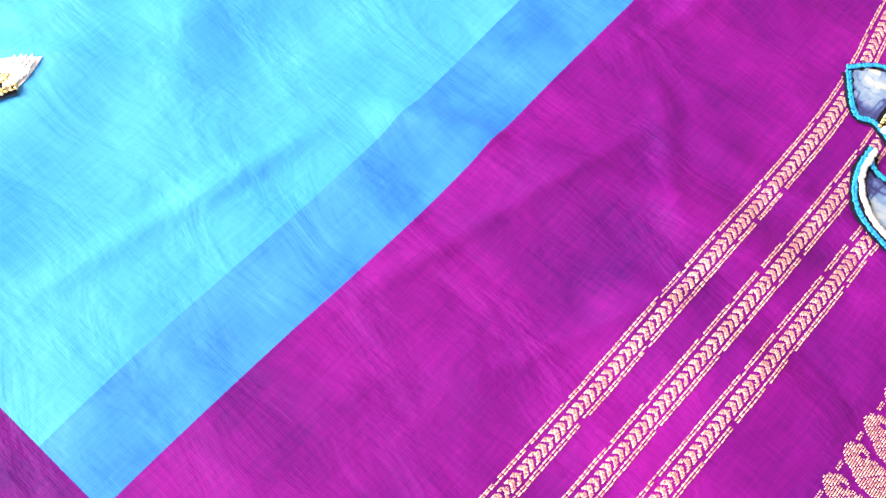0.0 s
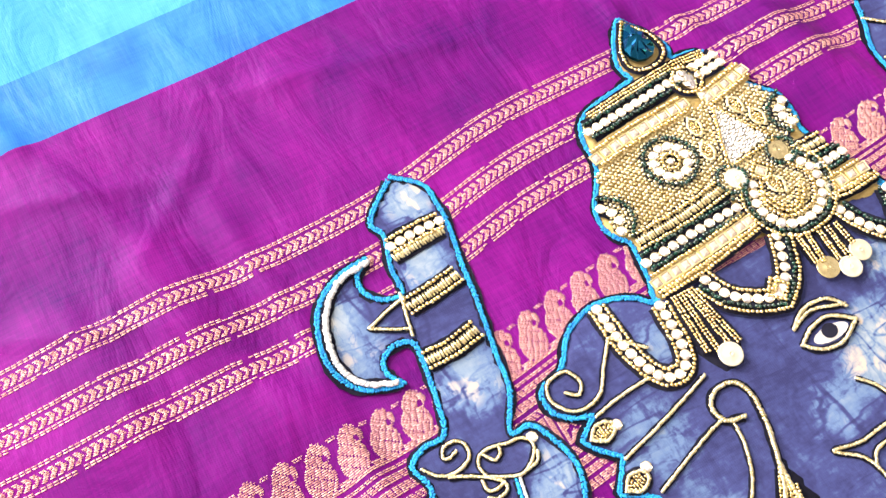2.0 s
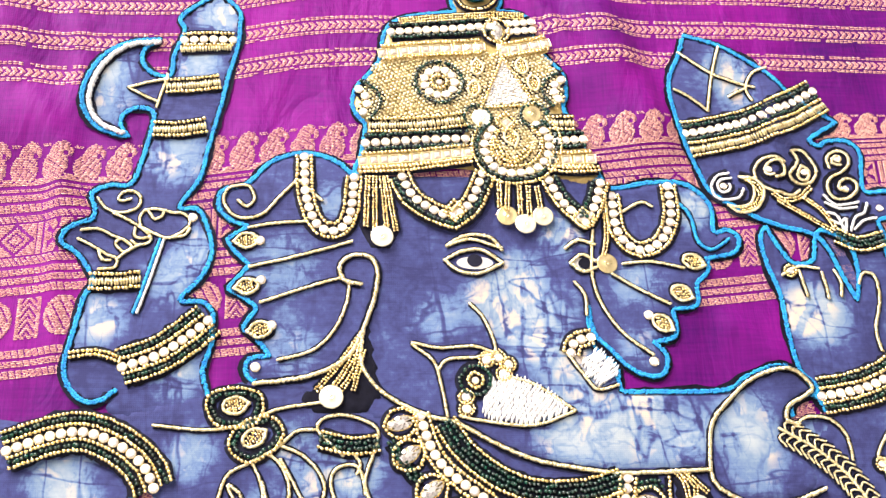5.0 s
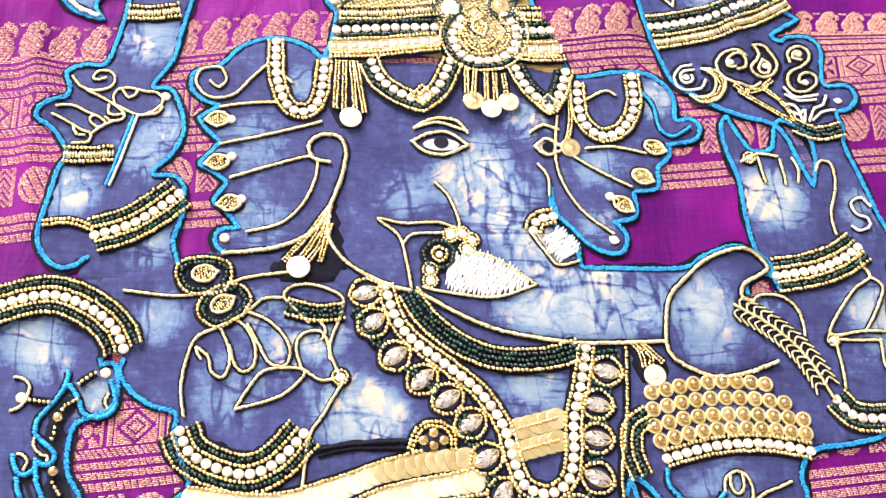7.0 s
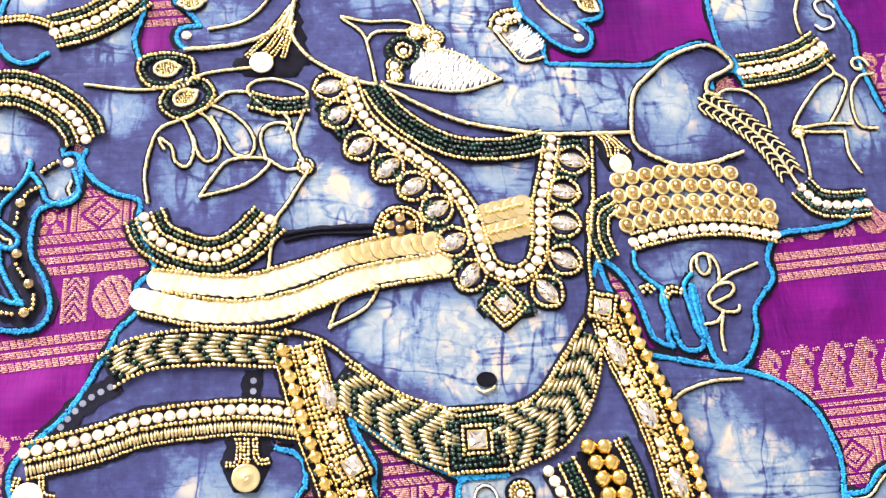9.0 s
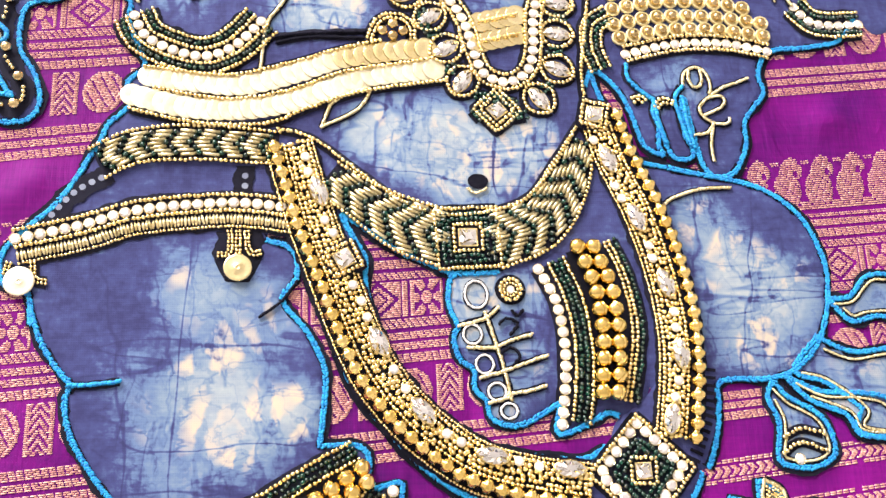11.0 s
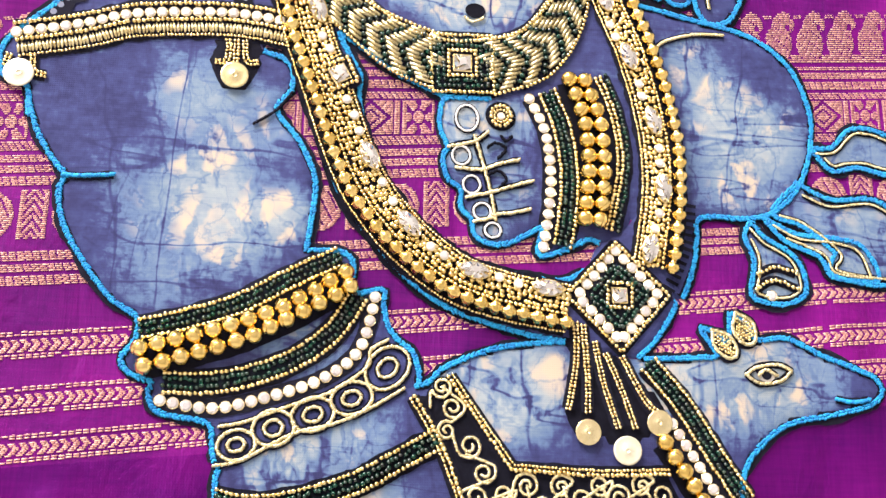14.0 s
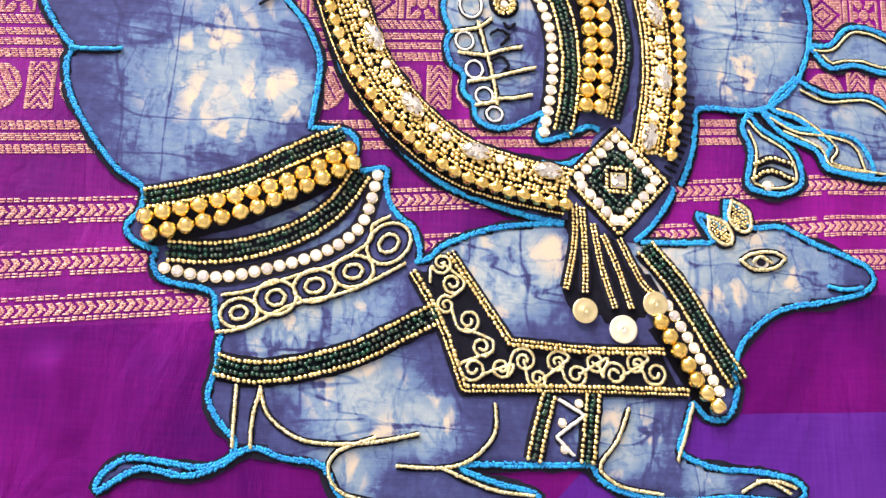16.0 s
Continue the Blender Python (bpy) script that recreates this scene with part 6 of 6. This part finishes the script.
# ---- leg ornaments ----
band([(-100, -184), (-85, -180), (-68, -174), (-51, -164), (-34, -155)], "gkkg", TORSO)
band([(-100, -191), (-86, -187), (-68, -181), (-50, -173), (-32, -161)], "b", TORSO)
band([(-98, -197), (-82, -192), (-65, -186), (-46, -176), (-30, -166)], "b", TORSO)
band([(-91, -202), (-72, -201), (-51, -194), (-36, -183), (-27, -169)], "gkkg", TORSO)
band([(-92, -208), (-75, -210), (-58, -206), (-39, -199), (-26, -188), (-21, -169)], "w", TORSO)
for x, y, rx, ry, a in ((-66, -222, 6.4, 5.0, 15), (-54, -216, 7.0, 6.0, 15), (-41, -211, 7.4, 5.6, 20), (-28, -205, 7.2, 5.6, 20),
      (-16, -194, 8.6, 6.6, 45)):
    c, s = math.cos(radians(a)), math.sin(radians(a))
    for k in (1.0, 0.45):
        cord([(x + u * k * c - v * k * s, y + u * k * s + v * k * c) for u, v in disc_points(10, rx, ry)], TORSO, closed=True, size=1.25)
cord([(-72, -216), (-63, -214), (-48, -208), (-35, -203), (-23, -194), (-22, -188), (-16, -184)], TORSO, size=1.25)
cord([(-73, -229), (-64, -227), (-48, -218), (-34, -214), (-23, -209), (-10, -201)], TORSO, size=1.25)
for x, y, rx, ry in ((11, -99, 4.2, 5.2), (9, -114, 3.4, 3.6), (13, -125, 3.2, 3.4), (17, -135, 3.2, 3.2), (21, -142, 3.0, 2.8)):
    cord([(x + a, y + b) for a, b in disc_points(10, rx, ry)], FOOT, SILVER, 0.9, closed=True)
for line in ([(14, -106), (17, -116), (20, -127), (22, -138)], [(17, -119), (24, -116), (31, -114)], [(19, -128), (27, -125),
      (36, -122)], [(21, -136), (28, -135), (35, -133)], [(4, -111), (14, -108), (19, -104)], [(7, -119), (17, -119)], [(11, -130),
      (19, -128)], [(14, -139), (22, -137)]):
    cord(line, FOOT, size=1.4)
for line in ([(19, -110), (22, -108), (26, -110), (23, -114)], [(19, -121), (23, -119), (26, -122), (23, -126)], [(24, -105), (26, -107),
      (28, -105)]):
    cord(line, FOOT, DARK, 1.3, back=0)
ringed(24, -97, "t", "ng", FOOT)
band([(35, -89), (41, -102), (43, -119), (42, -134), (40, -147)], "w", FOOT)
band([(42, -86), (48, -102), (50, -119), (49, -135), (47, -146)], "gkkg", FOOT)
band([(50, -81), (56, -99), (57, -119), (55, -136)], "b", FOOT)
band([(56, -81), (62, -99), (63, -118), (61, -136)], "b", FOOT)
band([(63, -78), (69, -94), (71, -114), (66, -139)], "kgg", FOOT)

# ---- rat ----
saddle = [(-7, -203, 1), (6, -196, 1), (17, -212), (28, -227, 1), (59, -227), (84, -226, 1), (94, -242, 1), (48, -243), (12, -246, 1), (4, -223)]
SADDLE = patch("saddle_cloth_applique", saddle, [], saree, "black saddle cloth applique with scrolled gold cord", (), 0.4, DARK)
band([(-7, -204), (3, -221), (12, -244, 1), (48, -242), (93, -241)], "gn", SADDLE)
band([(6, -196), (18, -213), (28, -227, 1), (59, -228), (84, -227)], "ng", SADDLE)
for x, y, r, a, h, px, py in ((3, -200, 4.0, 200, 1, -1, -207), (7, -207, 4.2, 20, -1, 3, -200), (5, -215, 3.6, 60, 1, 10, -209),
      (13, -220, 4.6, 200, 1, 7, -216), (18, -229, 4.2, 40, -1, 12, -223), (15, -237, 4.8, 160, 1, 21, -231),
      (25, -236, 4.0, 20, -1, 18, -239), (33, -233, 4.6, 160, -1, 27, -239), (38, -239, 3.6, 200, 1, 33, -233),
      (45, -233, 4.4, 20, 1, 40, -239), (52, -237, 4.4, 200, 1, 46, -233), (59, -232, 4.2, 20, -1, 53, -237),
      (66, -236, 4.6, 200, -1, 60, -233), (74, -232, 4.4, 20, 1, 68, -237), (81, -235, 4.6, 180, 1, 74, -232)):
    spiral(x, y, r, SADDLE, a, 1.5, h, None, 1.1, (px, py))
band([(-72, -240), (-61, -242), (-46, -240), (-27, -234), (-12, -226), (2, -218)], "gkkg", RAT)
band([(78, -189), (90, -203), (101, -220), (112, -236)], "gkkg", RAT)
band([(86, -210), (95, -224), (105, -240)], "w", RAT)
band([(82, -217), (89, -227), (97, -239), (103, -246)], "b", RAT)
band([(42, -245), (39, -257), (37, -267)], "gkg", RAT)
band([(58, -244), (57, -256), (56, -267)], "gkg", RAT)
cord([(46, -246), (55, -251, 1), (45, -259, 1), (51, -265)], RAT, SILVER, 1.3)
for x, y in ((53, -247), (47, -254), (48, -263)):
    stud("t", x, y, RAT)
for line in ([(-57, -248), (-53, -257), (-41, -264), (-22, -264), (-3, -260)], [(-18, -262), (-30, -267), (-33, -274), (-27, -281),
      (-10, -284)], [(23, -249), (23, -259), (15, -268), (5, -271), (-10, -271)], [(5, -271), (15, -275), (25, -278),
      (37, -279)], [(71, -248), (67, -259), (61, -267), (62, -271), (69, -275), (83, -277)], [(95, -245), (92, -256),
      (89, -265)], [(-65, -247), (-65, -258), (-65, -267)], [(-57, -247), (-59, -258), (-59, -267)], [(112, -275), (121, -271),
      (130, -275)], [(118, -271), (126, -271), (132, -273)], [(115, -191), (120, -188), (128, -187), (133, -189, 1), (128, -193),
      (120, -194), (115, -191, 1)], [(120, -191), (123, -189), (127, -191)]):
    cord(line, RAT)
dot(123, -191, 3.4, 2.4, RAT, PALECOTTON, "white_dot")
dot(123, -191, 1.9, 1.7, RAT, DARK, "dark_dot", 0.25)
cord([(149, -199), (155, -200), (161, -199)], RAT, YARN, 1.6, name="cyan_cord")
leaf(107, -180, 130, RAT, 6.4, 3.6)
leaf(115, -174, 115, RAT, 6.4, 4.0)

# ---- cloth tails ----
for tail in (TAILS[0], TAILS[3]):
    inset(tail, 2.3, 1.0, None, 0.04, 0.96)
for tail, line in ((TAILS[1], [(143, -120), (154, -124), (170, -122), (180, -127)]), (TAILS[1], [(133, -129), (143, -132), (156, -143),
      (154, -150), (176, -152)]), (TAILS[2], [(130, -133), (140, -138), (155, -139), (164, -142), (168, -152)]), (TAILS[2], [(135, -138),
      (149, -144), (153, -151), (168, -152)])):
    cord(line, tail, None, 1.0)
for line in ([(122, -153), (129, -150), (137, -152)], [(121, -159), (128, -155), (137, -158)]):
    band(line, "g", TAILS[3])
stud("w", 127, -161, TAILS[3])
